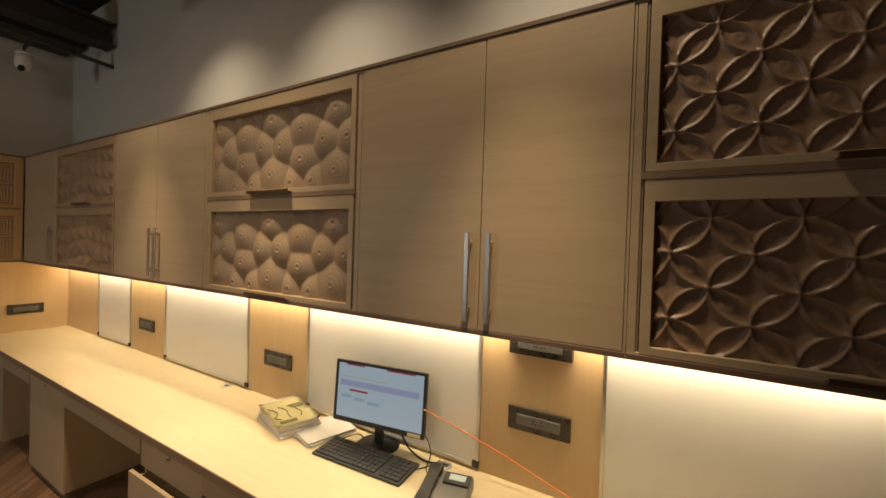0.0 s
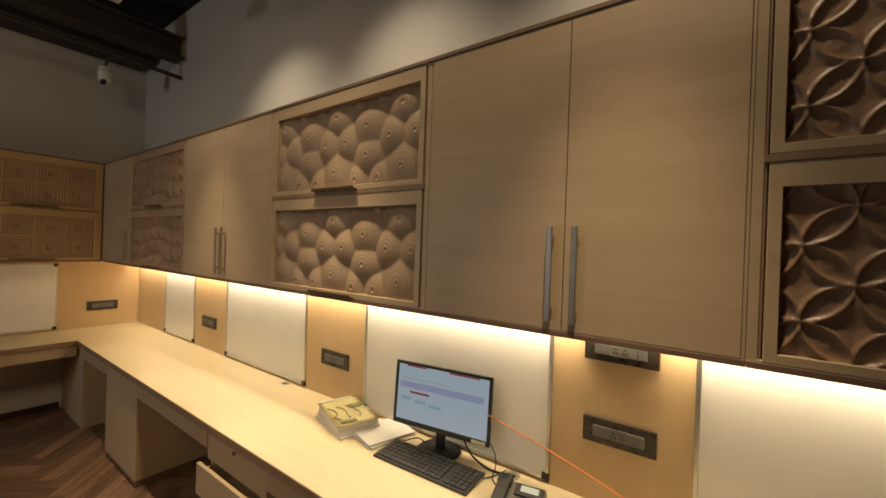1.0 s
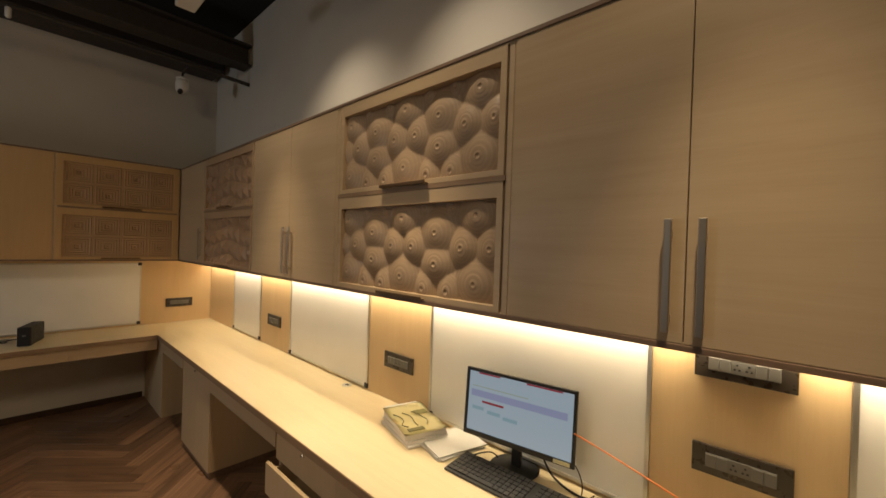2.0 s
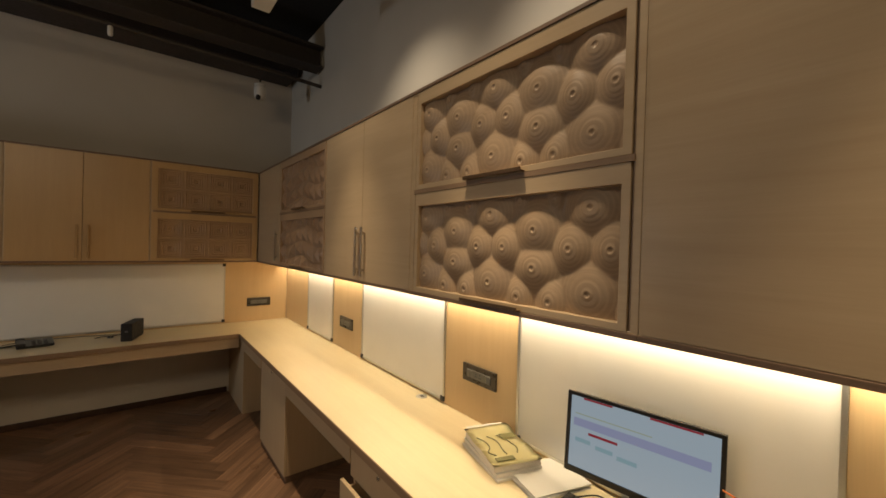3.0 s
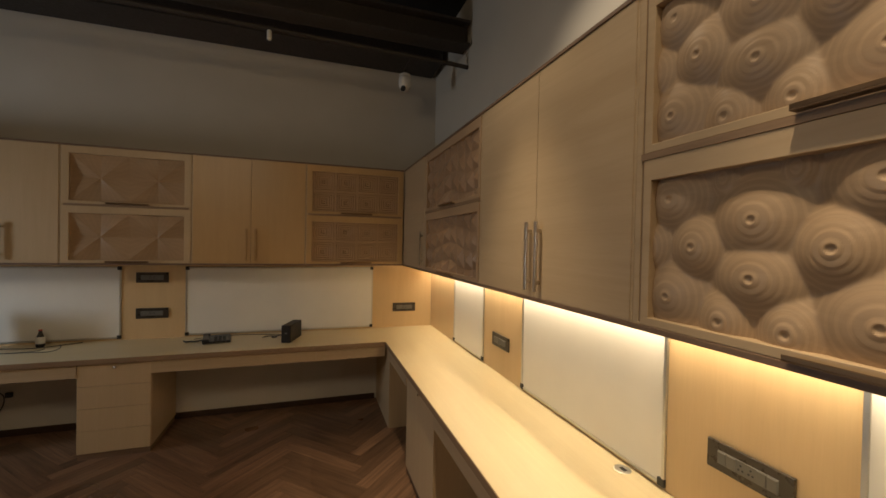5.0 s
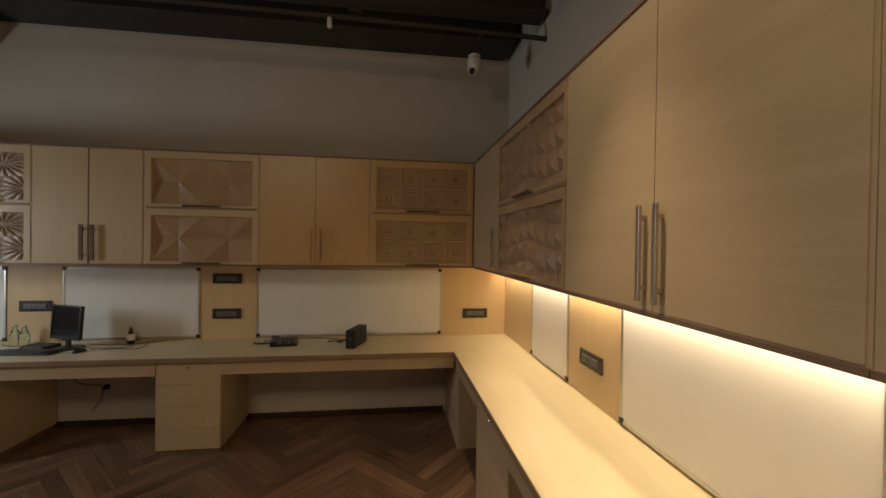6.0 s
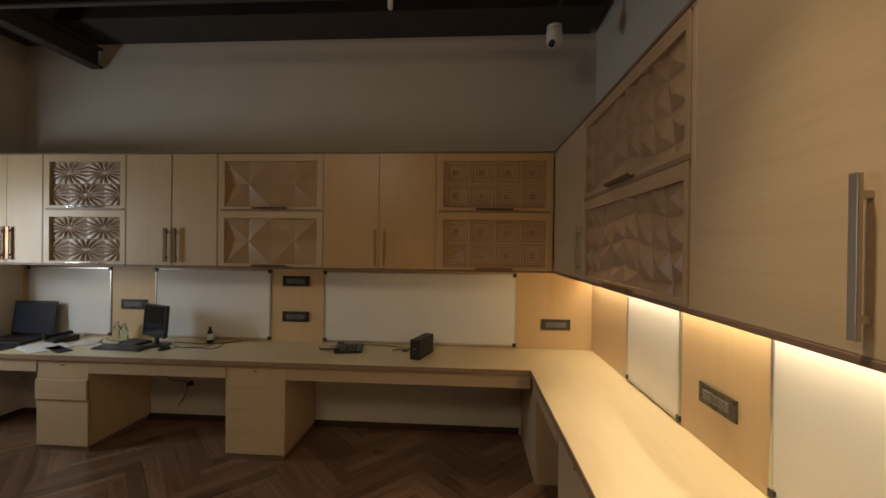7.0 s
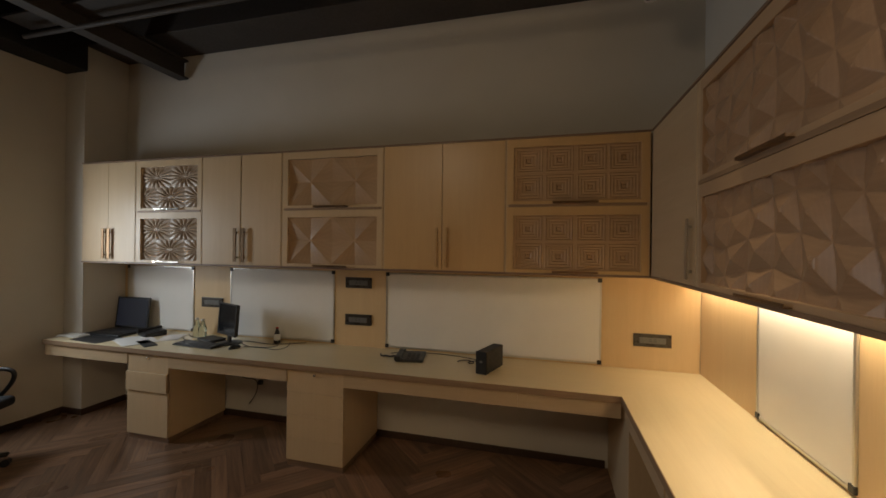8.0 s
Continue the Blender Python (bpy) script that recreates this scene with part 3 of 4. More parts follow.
def pedestal(m, w, label, drawers=1, pulled=None, lock=True):
    """Drawer or cupboard unit under the worktop; pulled: drawer number to metres drawn out."""
    pulled = pulled or {}
    p = thing("pedestal", m, label, "drawer unit", "pedestals under the worktops")
    z0, z1, f = GROUND + 0.05, DESK - 0.042, DF - 0.018
    t = 0.018
    part("body", boxes((0, t, -f + 0.02, -0.02, z0, z1), (w - t, w, -f + 0.02, -0.02, z0, z1), (t, w - t, -f + 0.02, -0.02, z0, z0 + t), (t, w - t, -0.04, -0.02, z0 + t, z1), (t, w - t, -f + 0.02, -0.04, z1 - t, z1)), BIRCH_V, p)
    part("plinth", boxes((0.006, w - 0.006, -f + 0.012, -0.03, GROUND, z0)), EDGE, p, "brown recessed plinth")
    if drawers == 1:
        d = part("door", boxes((0.002, w - 0.002, -f, -f + 0.019, z0, z1 - 0.002), bevel=0.0015), BIRCH_V, p)
    else:
        cuts = [z1 - 0.002, z1 - 0.16, z1 - 0.325, z0] if drawers == 3 else [z1 - 0.002 - (z1 - z0 - 0.002) * k / drawers for k in range(drawers + 1)]
        for k in range(drawers):
            out = pulled.get(k, 0.0)
            a, b = cuts[k + 1] + 0.001, cuts[k] - 0.001
            d0 = part("drawer", boxes((0.002, w - 0.002, -f - out, -f + 0.019 - out, a, b), bevel=0.0015), BIRCH_V, p)
            if out > 0.02:
                part("drawer_box", boxes((0.03, 0.042, -f + 0.02 - out, -0.06 - out, a + 0.01, b - 0.03), (w - 0.042, w - 0.03, -f + 0.02 - out, -0.06 - out, a + 0.01, b - 0.03), (0.042, w - 0.042, -f + 0.02 - out, -0.06 - out, a + 0.01, a + 0.02)), BIRCH, d0)
            if k == 0:
                d = d0
    if lock:
        bm = bmesh.new()
        cyl(bm, 0.011, 0.010, 0, 0.010, pose(w / 2, -f, z1 - 0.035, 90), 18)
        part("lock", bm, CHROME, d, "chrome cam lock", True)
    return p


# wall A side
solid("corner_support", boxes((0.013, 0.77, -DF + 0.02, -DF + 0.038, GROUND, DESK - 0.041), (0.752, 0.77, -DF + 0.038, -0.02, GROUND, DESK - 0.041), bevel=0.001), BIRCH_V, "birch support panel below the corner of the worktop", "panel")
pedestal(pose(1.49, 0, 0), 0.70, "birch cupboard pedestal under the worktop", 1)
pedestal(pose(3.28, 0, 0), 0.59, "birch drawer pedestal with one drawer pulled open", 3, {1: 0.055})
apron(pose(0.77, 0, 0), 0.72)
apron(pose(2.19, 0, 0), 1.09)
apron(pose(3.87, 0, 0), 1.40)
pedestal(pose(5.27, 0, 0), 0.59, "birch drawer pedestal under the worktop", 3)
apron(pose(5.86, 0, 0), 1.86)
# wall B side: y of the near ends
pedestal(pose(0, -3.075, 0, 0, 0, 90), 0.492, "birch drawer pedestal with a lock under the worktop", 4)
pedestal(pose(0, -4.70, 0, 0, 0, 90), 0.455, "pale drawer pedestal with the drawers uneven", 3, {1: 0.018, 2: 0.004})
apron(pose(0, -2.583, 0, 0, 0, 90), 1.282)
apron(pose(0, -1.300, 0, 0, 0, 90), 0.637)
apron(pose(0, -4.245, 0, 0, 0, 90), 0.584)
apron(pose(0, -3.660, 0, 0, 0, 90), 0.585)
apron(pose(0, -5.73, 0, 0, 0, 90), 1.03)


# ---- desk things on wall A ----
def monitor(m, w, h, label, lit, lift=0.105):
    t = thing("monitor", m, label, "monitor")
    tilt = pose(0, 0, lift, -4)
    part("bezel", ring((-w / 2, w / 2, 0, h), (-w / 2 + 0.014, w / 2 - 0.014, 0.022, h - 0.014), -0.012, 0.002), BLACK, t, m=tilt)
    body = boxes((-w / 2 + 0.004, w / 2 - 0.004, 0.002, 0.022, 0.004, h - 0.004), (-w / 4, w / 4, 0.022, 0.05, 0.05, h - 0.08), bevel=0.006)
    part("back_shell", body, BLACKM, t, m=tilt)
    scr = part("screen", boxes((-w / 2 + 0.013, w / 2 - 0.013, -0.006, 0.0015, 0.021, h - 0.013)), SCREEN if lit else DARKGLASS, t, "lit screen with a pale blue page" if lit else "dark blank screen", m=tilt)
    if lit:
        x0, ww, hh = -w / 2 + 0.013, w - 0.026, h - 0.034

        def bar(name, a, b, c, d, mat):
            part(name, boxes((x0 + ww * a, x0 + ww * b, -0.0070, -0.0061, 0.021 + hh * (1 - d), 0.021 + hh * (1 - c))), mat, scr)
        bar("heading_bar", 0.10, 0.32, 0.010, 0.035, SCR_RED)
        bar("heading_bar", 0.58, 0.90, 0.010, 0.035, SCR_RED)
        bar("rule", 0.04, 0.60, 0.24, 0.255, SCR_GREEN)
        bar("text_band", 0.03, 0.95, 0.31, 0.42, SCR_LILAC)
        bar("link_bar", 0.15, 0.37, 0.47, 0.505, SCR_RED)
        for k in range(3):
            bar("text_bar", 0.05 + 0.16 * k, 0.17 + 0.17 * k, 0.58 + 0.03 * k, 0.635 + 0.03 * k, SCR_TEAL)
            bar("text_bar", 0.62, 0.90, 0.325 + 0.03 * k, 0.335 + 0.03 * k, SCR_LILAC)
        part("sticker", boxes((w / 2 - 0.085, w / 2 - 0.018, -0.0145, -0.0122, 0.004, 0.019)), YELLOW, t, "small yellow sticker on the bezel", m=tilt)
    part("neck", boxes((-0.022, 0.022, 0.012, 0.034, 0.012, 0.20), bevel=0.004), BLACK, t)
    part("foot", lathe([(0.108, 0.0), (0.110, 0.004), (0.100, 0.010), (0.045, 0.017), (0.026, 0.024)], 36), BLACK, t, smooth=True, m=pose(-0.015, 0.035, 0))
    return t


monitor(pose(4.450, -0.125, DESK, 0, 0, 8), 0.515, 0.305, "black desktop monitor with a lit web page on the worktop", True)


def keyboard(m, w, d, label, rows=6, cols=19):
    k = thing("keyboard", m, label, "keyboard")
    base = boxes((-w / 2, w / 2, -d / 2, d / 2, 0.003, 0.014), bevel=0.004)
    part("case", base, BLACKM, k, m=pose(0, 0, 0.002, 3))
    kw, kd = (w - 0.024) / cols, (d - 0.022) / rows
    for r in range(rows):
        skip = 0
        for c in range(cols):
            if skip:
                skip -= 1
                continue
            if c in (14, 18) and r == 5 or c == 14:
                continue
            span = 5 if (r == 0 and c == 4) else 1
            skip = span - 1
            x, y = -w / 2 + 0.012 + c * kw, -d / 2 + 0.011 + r * kd
            part("key", boxes((x + 0.0012, x + kw * span - 0.0012, y + 0.0012, y + kd - 0.0012, 0.012, 0.0205), bevel=0.0016), KEYM, k, m=pose(0, 0, 0.002, 3))
    return k


keyboard(pose(4.470, -0.235, DESK, 0, 0, 2.5), 0.50, 0.17, "black full-size keyboard in front of the monitor")


def desk_phone(m, label):
    p = thing("desk_phone", m, label, "telephone")
    bm = bmesh.new()
    box(bm, -0.095, 0.095, -0.10, 0.10, 0.0, 0.03, bevel=0.008)
    for v in bm.verts:
        v.co.z *= 1.0 + max(0.0, (v.co.y + 0.1)) * 6.0
    part("base", bm, GREYP, p, "dark grey wedge base")
    slope = pose(0, 0, 0.034, 9.5)
    part("display_frame", boxes((-0.02, 0.088, 0.028, 0.09, 0.012, 0.022), bevel=0.004), BLACKM, p, m=slope)
    part("display", boxes((0.002, 0.070, 0.048, 0.078, 0.021, 0.0235)), LCD, p, "pale lit display", m=slope)
    for r in range(4):
        for c in range(3):
            part("button", boxes((0.0 + c * 0.026, 0.018 + c * 0.026, -0.085 + r * 0.025, -0.069 + r * 0.025, -0.004, 0.006), bevel=0.002), KEYM, p, m=slope)
    hs = boxes((-0.090, -0.040, -0.105, 0.105, 0.020, 0.040), (-0.093, -0.037, -0.108, -0.055, 0.002, 0.040), (-0.093, -0.037, 0.055, 0.108, 0.002, 0.040), bevel=0.009)
    part("handset", hs, BLACKM, p, "black handset", m=slope)
    return p


desk_phone(pose(4.925, -0.275, DESK, 0, 0, 12), "dark grey desk telephone with a small lit display")


def book_stack(m):
    """Loose brochures with a yellow cover on top."""
    rng2 = random.Random(7)
    z = 0.0
    for k, (w, d, h) in enumerate(((0.27, 0.205, 0.012), (0.27, 0.20, 0.016), (0.265, 0.20, 0.014), (0.262, 0.195, 0.012))):
        b = thing("brochure", m @ pose(rng2.uniform(-0.008, 0.008), rng2.uniform(-0.006, 0.006), z, 0, 0, rng2.uniform(-4, 4)), "thick brochure in a pile on the worktop" if k < 3 else "thick brochure with a bright yellow printed cover on the pile", "brochure", "brochures in a pile")
        part("page_block", boxes((-w / 2 + 0.002, w / 2 - 0.002, -d / 2 + 0.002, d / 2, 0.001, h - 0.001), bevel=0.0015), PAGES, b, "greyish page edges")
        if k < 3:
            part("cover", boxes((-w / 2, w / 2, -d / 2, d / 2, h - 0.001, h), bevel=0.0004), PAPER, b)
        else:
            n = 14
            bm = bmesh.new()
            grid = [[bm.verts.new((-w / 2 - 0.006 + (w + 0.012) * i / n, -d / 2 - 0.004 + (d + 0.008) * j / 6, h + 0.0048 + 0.028 * max(0.0, 0.35 - i / n) ** 1.5 * (0.4 + j / 6) + 0.003 * math.sin(i * 0.9))) for j in range(7)] for i in range(n + 1)]
            for i in range(n):
                for j in range(6):
                    bm.faces.new((grid[i][j], grid[i + 1][j], grid[i + 1][j + 1], grid[i][j + 1]))
            bmesh.ops.solidify(bm, geom=bm.faces[:], thickness=0.0012)
            cover = part("cover", bm, YELLOW, b, "glossy yellow cover with dark printing", True)
            top = h + 0.0088
            part("print_block", boxes((-w / 2 + 0.004, -w / 2 + 0.062, -d / 2 + 0.012, d / 2 - 0.010, top + 0.0065, top + 0.0075)), PAPER, cover, "pale picture strip", m=pose(-0.030, 0, -0.017, 0, 4, 0))
            part("print_block", boxes((-w / 2 + 0.070, -w / 2 + 0.105, d / 2 - 0.075, d / 2 - 0.012, top - 0.002, top)), OLIVE, cover)
            part("print_bar", boxes((w / 2 - 0.040, w / 2 - 0.018, -0.075, 0.0, top - 0.003, top - 0.0002)), OLIVE, cover)
            for q in range(3):
                y0 = 0.06 - 0.045 * q
                tube([(-0.055, y0 - 0.05, top), (-0.02, y0 - 0.02, top), (0.01 + 0.02 * q, y0 - 0.03, top), (0.045, y0 - 0.005 - 0.03 * q, top - 0.001), (0.075, y0 - 0.03, top - 0.002)], 0.0022, "print_line", OLIVE, cover)
        z += h + (0.0006 if k < 2 else 0.001)


book_stack(pose(3.875, -0.180, DESK, 0, 0, -16) @ Matrix.Diagonal((1.22, 1.12, 1.15, 1)))


def open_papers(m, w, d, label, n=3, mat=None):
    p = thing("paper_sheets", m, label, "paper")
    rng3 = random.Random(int(w * 1000))
    for k in range(n):
        part("sheet", boxes((-w / 2, w / 2, -d / 2, d / 2, k * 0.0032, k * 0.0032 + 0.003), bevel=0.0006), mat or PAPER, p, m=pose(rng3.uniform(-0.01, 0.01), rng3.uniform(-0.01, 0.01), 0, 0, 0, rng3.uniform(-6, 6)))
    return p


open_papers(pose(4.095, -0.140, DESK, 0, 0, -14), 0.22, 0.27, "white papers lying beside the brochures on the worktop", 6)


def grommet(x, y):
    g = thing("cable_grommet", pose(x, y, DESK), "round grey cable grommet let into the worktop", "grommet", "grommets in the worktop")
    part("rim", lathe([(0.036, 0.0), (0.036, 0.002), (0.032, 0.0035), (0.020, 0.0035)], 28), ALU, g, smooth=False)
    part("opening", boxes((-0.012, 0.020, -0.010, 0.010, 0.003, 0.0045), bevel=0.001), BLACK, g)


for gx in (3.07, 4.80, 5.59):
    grommet(gx, -0.062)

Z = DESK
tube([(4.70, -0.10, 1.00), (4.80, -0.075, 0.965), (4.98, -0.050, 0.905), (5.18, -0.05, 0.85), (5.35, -0.06, 0.80), (5.50, -0.065, Z + 0.012), (5.59, -0.063, Z + 0.004)], 0.0030, "network_cable", ORANGE, None, "thin orange network cable hanging to the worktop", "cable")
tube([(4.52, -0.08, 0.93), (4.56, -0.05, Z + 0.03), (4.62, -0.06, Z + 0.006), (4.72, -0.10, Z + 0.005), (4.78, -0.075, Z + 0.008), (4.80, -0.062, Z + 0.004)], 0.0045, "power_cable", BLACK, None, "black monitor cable running to the grommet", "cable")
tube([(4.60, -0.06, 0.93), (4.70, -0.05, 0.86), (4.745, -0.07, Z + 0.02), (4.73, -0.13, Z + 0.004), (4.78, -0.17, Z + 0.003), (4.82, -0.19, Z + 0.012)], 0.0026, "phone_cable", BLACK, None, "thin black cable to the telephone", "cable")
tube([(4.68, -0.20, Z + 0.012), (4.73, -0.16, Z + 0.003), (4.76, -0.10, Z + 0.003), (4.77, -0.05, Z + 0.012)], 0.0024, "keyboard_cable", BLACK, None, "thin black keyboard cable", "cable")
tube([(4.99, -0.30, Z + 0.006), (5.08, -0.20, Z + 0.003), (5.20, -0.17, Z + 0.003), (5.32, -0.13, Z + 0.003), (5.45, -0.11, Z + 0.003), (5.60, -0.10, Z + 0.003)], 0.0028, "phone_cable", GREYP, None, "grey telephone cable lying on the worktop", "cable")
tube([(4.36, -0.12, Z + 0.03), (4.30, -0.10, Z + 0.05), (4.27, -0.13, Z + 0.004), (4.22, -0.16, Z + 0.003)], 0.003, "usb_cable", BLACK, None, "short black cable behind the monitor", "cable")

# ---- desk things on wall B ----
ups = thing("backup_power_unit", pose(0.355, -1.525, DESK, 0, 0, -18), "black backup power unit standing on the worktop", "power unit")
part("case", boxes((-0.145, 0.14, -0.042, 0.042, 0.004, 0.165), bevel=0.006), BLACKM, ups)
part("front_panel", boxes((0.14, 0.15, -0.044, 0.044, 0.002, 0.167), bevel=0.005), BLACK, ups, "glossy black front")
part("power_button", boxes((0.149, 0.153, -0.012, 0.012, 0.085, 0.100), bevel=0.002), GREYP, ups)
for k in range(2):
    part("foot", boxes((-0.12 + 0.2 * k, -0.09 + 0.2 * k, -0.035, 0.035, 0.0, 0.005)), BLACK, ups)
tube([(0.22, -1.60, Z + 0.02), (0.17, -1.68, Z + 0.004), (0.24, -1.74, Z + 0.004), (0.27, -1.67, Z + 0.004), (0.20, -1.66, Z + 0.008), (0.16, -1.78, Z + 0.004), (0.23, -1.80, Z + 0.004)], 0.004, "power_cable", BLACK, None, "coiled black power cable beside the unit", "cable")


def low_phone(m, label):
    p = thing("desk_phone", m, label, "telephone")
    bm = bmesh.new()
    box(bm, -0.10, 0.10, -0.095, 0.095, 0.0, 0.032, bevel=0.010)
    for v in bm.verts:
        v.co.z *= 1.0 + max(0.0, (v.co.y + 0.095)) * 4.0
    part("base", bm, BLACK, p)
    part("handset", boxes((-0.10, -0.055, -0.105, 0.105, 0.045, 0.068), (-0.102, -0.05, -0.108, -0.06, 0.025, 0.068), (-0.102, -0.05, 0.06, 0.108, 0.025, 0.075), bevel=0.010), BLACK, p)
    for r in range(4):
        for c in range(3):
            part("button", boxes((-0.02 + c * 0.032, 0.002 + c * 0.032, -0.075 + r * 0.03, -0.057 + r * 0.03, 0.034 + r * 0.0035, 0.042 + r * 0.0035), bevel=0.002), KEYM, p)
    return p


low_phone(pose(0.25, -2.19, DESK, 0, 0, 100) @ Matrix.Diagonal((1.15, 1.2, 0.68, 1)), "black desk telephone lying by the whiteboard")
tube([(0.27, -2.27, Z + 0.02), (0.22, -2.33, Z + 0.008), (0.29, -2.37, Z + 0.008), (0.23, -2.41, Z + 0.008), (0.29, -2.44, Z + 0.008), (0.22, -2.47, Z + 0.008)], 0.007, "coiled_cord", BLACK, None, "black coiled handset cord on the worktop", "cable")
tube([(0.16, -2.40, Z + 0.004), (0.06, -2.3, Z + 0.004), (0.05, -2.0, Z + 0.004), (0.08, -1.8, Z + 0.004), (0.18, -1.62, Z + 0.01)], 0.003, "power_cable", BLACK, None, "thin dark cable along the wall", "cable")

monitor(pose(0.30, -3.97, DESK, 0, 0, 68), 0.34, 0.29, "small black monitor turned aside, switched off", False, 0.085)
keyboard(pose(0.42, -4.17, DESK, 0, 0, 86), 0.46, 0.14, "black keyboard on the far worktop", 5, 16)
mouse = thing("computer_mouse", pose(0.40, -3.79, DESK, 0, 0, 80), "black computer mouse beside the keyboard", "mouse")
bm = bmesh.new()
bmesh.ops.create_uvsphere(bm, u_segments=18, v_segments=10, radius=1.0)
bmesh.ops.transform(bm, verts=bm.verts, matrix=Matrix.Diagonal((0.033, 0.058, 0.034, 1)))
for v in bm.verts:
    v.co.z = max(0.0, v.co.z)
part("shell", bm, BLACK, mouse, smooth=True)
part("wheel", boxes((-0.004, 0.004, 0.018, 0.038, 0.026, 0.034), bevel=0.002), GREYP, mouse)
tube([(0.35, -3.74, Z + 0.008), (0.30, -3.62, Z + 0.003), (0.34, -3.52, Z + 0.003), (0.22, -3.45, Z + 0.003), (0.14, -3.55, Z + 0.003)], 0.0025, "mouse_cable", BLACK, None, "thin black mouse cable on the worktop", "cable")
tube([(0.22, -3.85, Z + 0.02), (0.16, -3.72, Z + 0.003), (0.24, -3.60, Z + 0.003), (0.12, -3.42, Z + 0.003), (0.05, -3.30, Z + 0.003)], 0.003, "power_cable", BLACK, None, "thin black cable behind the small monitor", "cable")


def bottle(m, r, h, mat, label, cap_mat, neck=0.35):
    b = thing("bottle", m, label, "bottle", "bottles on the far worktop")
    part("body", lathe([(r * 0.9, 0.0), (r, 0.006), (r, h * (0.86 - neck)), (r * 0.85, h * (0.92 - neck)), (r * 0.42, h * (1.0 - neck * 0.45)), (r * 0.36, h * 0.93)], 22), mat, b, smooth=True)
    part("cap", lathe([(r * 0.46, h * 0.93), (r * 0.46, h * 0.99), (r * 0.40, h)], 18), cap_mat, b)
    return b


bottle(pose(0.13, -4.49, DESK), 0.036, 0.185, GREEN, "small green glass bottle by the whiteboard", WHITEP)
bottle(pose(0.15, -4.40, DESK), 0.036, 0.18, GREEN, "small green glass bottle by the socket plate", WHITEP)
bt = bottle(pose(0.13, -3.56, DESK), 0.030, 0.15, BLACK, "small dark bottle with a pale label", CAP)
part("paper_label", lathe([(0.0304, 0.03), (0.0308, 0.032), (0.0308, 0.085), (0.0304, 0.087)], 22), PAPER, bt, "pale paper label", True)

lap = thing("laptop", pose(0.27, -5.36, DESK, 0, 0, 92) @ Matrix.Diagonal((1.12, 1.12, 1.12, 1)), "open black laptop with a dim bluish screen", "laptop")
part("keyboard_deck", boxes((-0.19, 0.19, -0.13, 0.13, 0.002, 0.022), bevel=0.004), BLACK, lap)
part("key_field", boxes((-0.17, 0.17, -0.02, 0.11, 0.0215, 0.0245), bevel=0.001), KEYM, lap)
lid_m = pose(0, 0.13, 0.024, -7)
lid = part("screen_lid", boxes((-0.19, 0.19, -0.002, 0.010, 0.0, 0.29), bevel=0.004), BLACK, lap, m=lid_m)
part("display", boxes((-0.172, 0.172, -0.0045, -0.0015, 0.02, 0.275)), SCR_DIM, lid, "dim bluish display")

open_papers(pose(0.45, -4.86, DESK, 0, 0, 62), 0.40, 0.27, "loose white paper sheets on the far worktop", 2)
open_papers(pose(0.46, -5.62, DESK, 0, 0, 95), 0.25, 0.16, "thick white booklet at the end of the worktop", 6)
open_papers(pose(0.25, -4.66, DESK, 0, 0, 30), 0.24, 0.17, "grey printed sheets beside the small monitor", 2, PAGES)
open_papers(pose(0.50, -4.66, DESK, 0, 0, 64), 0.29, 0.10, "dark magazine lying on loose sheets", 2, BLACKM)
low_phone(pose(0.22, -4.95, DESK, 0, 0, 70), "black desk telephone among loose papers")
mat_ = solid("desk_mat", boxes((-0.20, 0.20, -0.12, 0.12, 0.0, 0.004), bevel=0.0015), BLACKM, "dark folder lying flat in front of the laptop", "folder", m=pose(0.50, -5.28, DESK, 0, 0, 84))
tray = thing("router_box", pose(0.24, -4.20, DESK, 0, 0, 75), "low dark electronic box behind the keyboard", "box")
part("case", boxes((-0.11, 0.11, -0.075, 0.075, 0.003, 0.030), bevel=0.006), BLACKM, tray)
part("light_row", boxes((-0.06, 0.06, -0.077, -0.074, 0.012, 0.017)), GREYP, tray)
for k in range(4):
    part("foot", boxes((-0.10 + 0.18 * (k % 2), -0.08 + 0.18 * (k % 2), -0.06 + 0.11 * (k // 2), -0.045 + 0.11 * (k // 2), 0, 0.004)), BLACK, tray)
tube([(0.10, -4.62, Z + 0.004), (0.20, -4.50, Z + 0.004), (0.16, -4.36, Z + 0.004), (0.30, -4.32, Z + 0.004), (0.34, -4.42, Z + 0.004), (0.22, -4.56, Z + 0.004)], 0.0035, "power_cable", BLACK, None, "loose black cable among the papers", "cable")
tube([(0.24, -3.86, Z + 0.004), (0.36, -3.70, Z + 0.004), (0.30, -3.52, Z + 0.004), (0.40, -3.40, Z + 0.004), (0.26, -3.34, Z + 0.004), (0.10, -3.44, Z + 0.004)], 0.0030, "usb_cable", BLACK, None, "thin black cable looping past the mouse", "cable")
# wires under the far worktop
tube([(0.02, -4.15, 0.62), (0.03, -4.12, 0.40), (0.03, -4.0, 0.33), (0.03, -3.9, 0.36), (0.03, -3.84, 0.32), (0.03, -3.86, 0.20), (0.03, -3.95, 0.10)], 0.004, "power_cable", BLACK, None, "black cable hanging on the wall below the worktop", "cable")
plug = solid("plug", boxes((0.012, 0.045, -3.845, -3.80, 0.30, 0.345), bevel=0.006), BLACK, "black plug on the wall below the worktop", "plug")

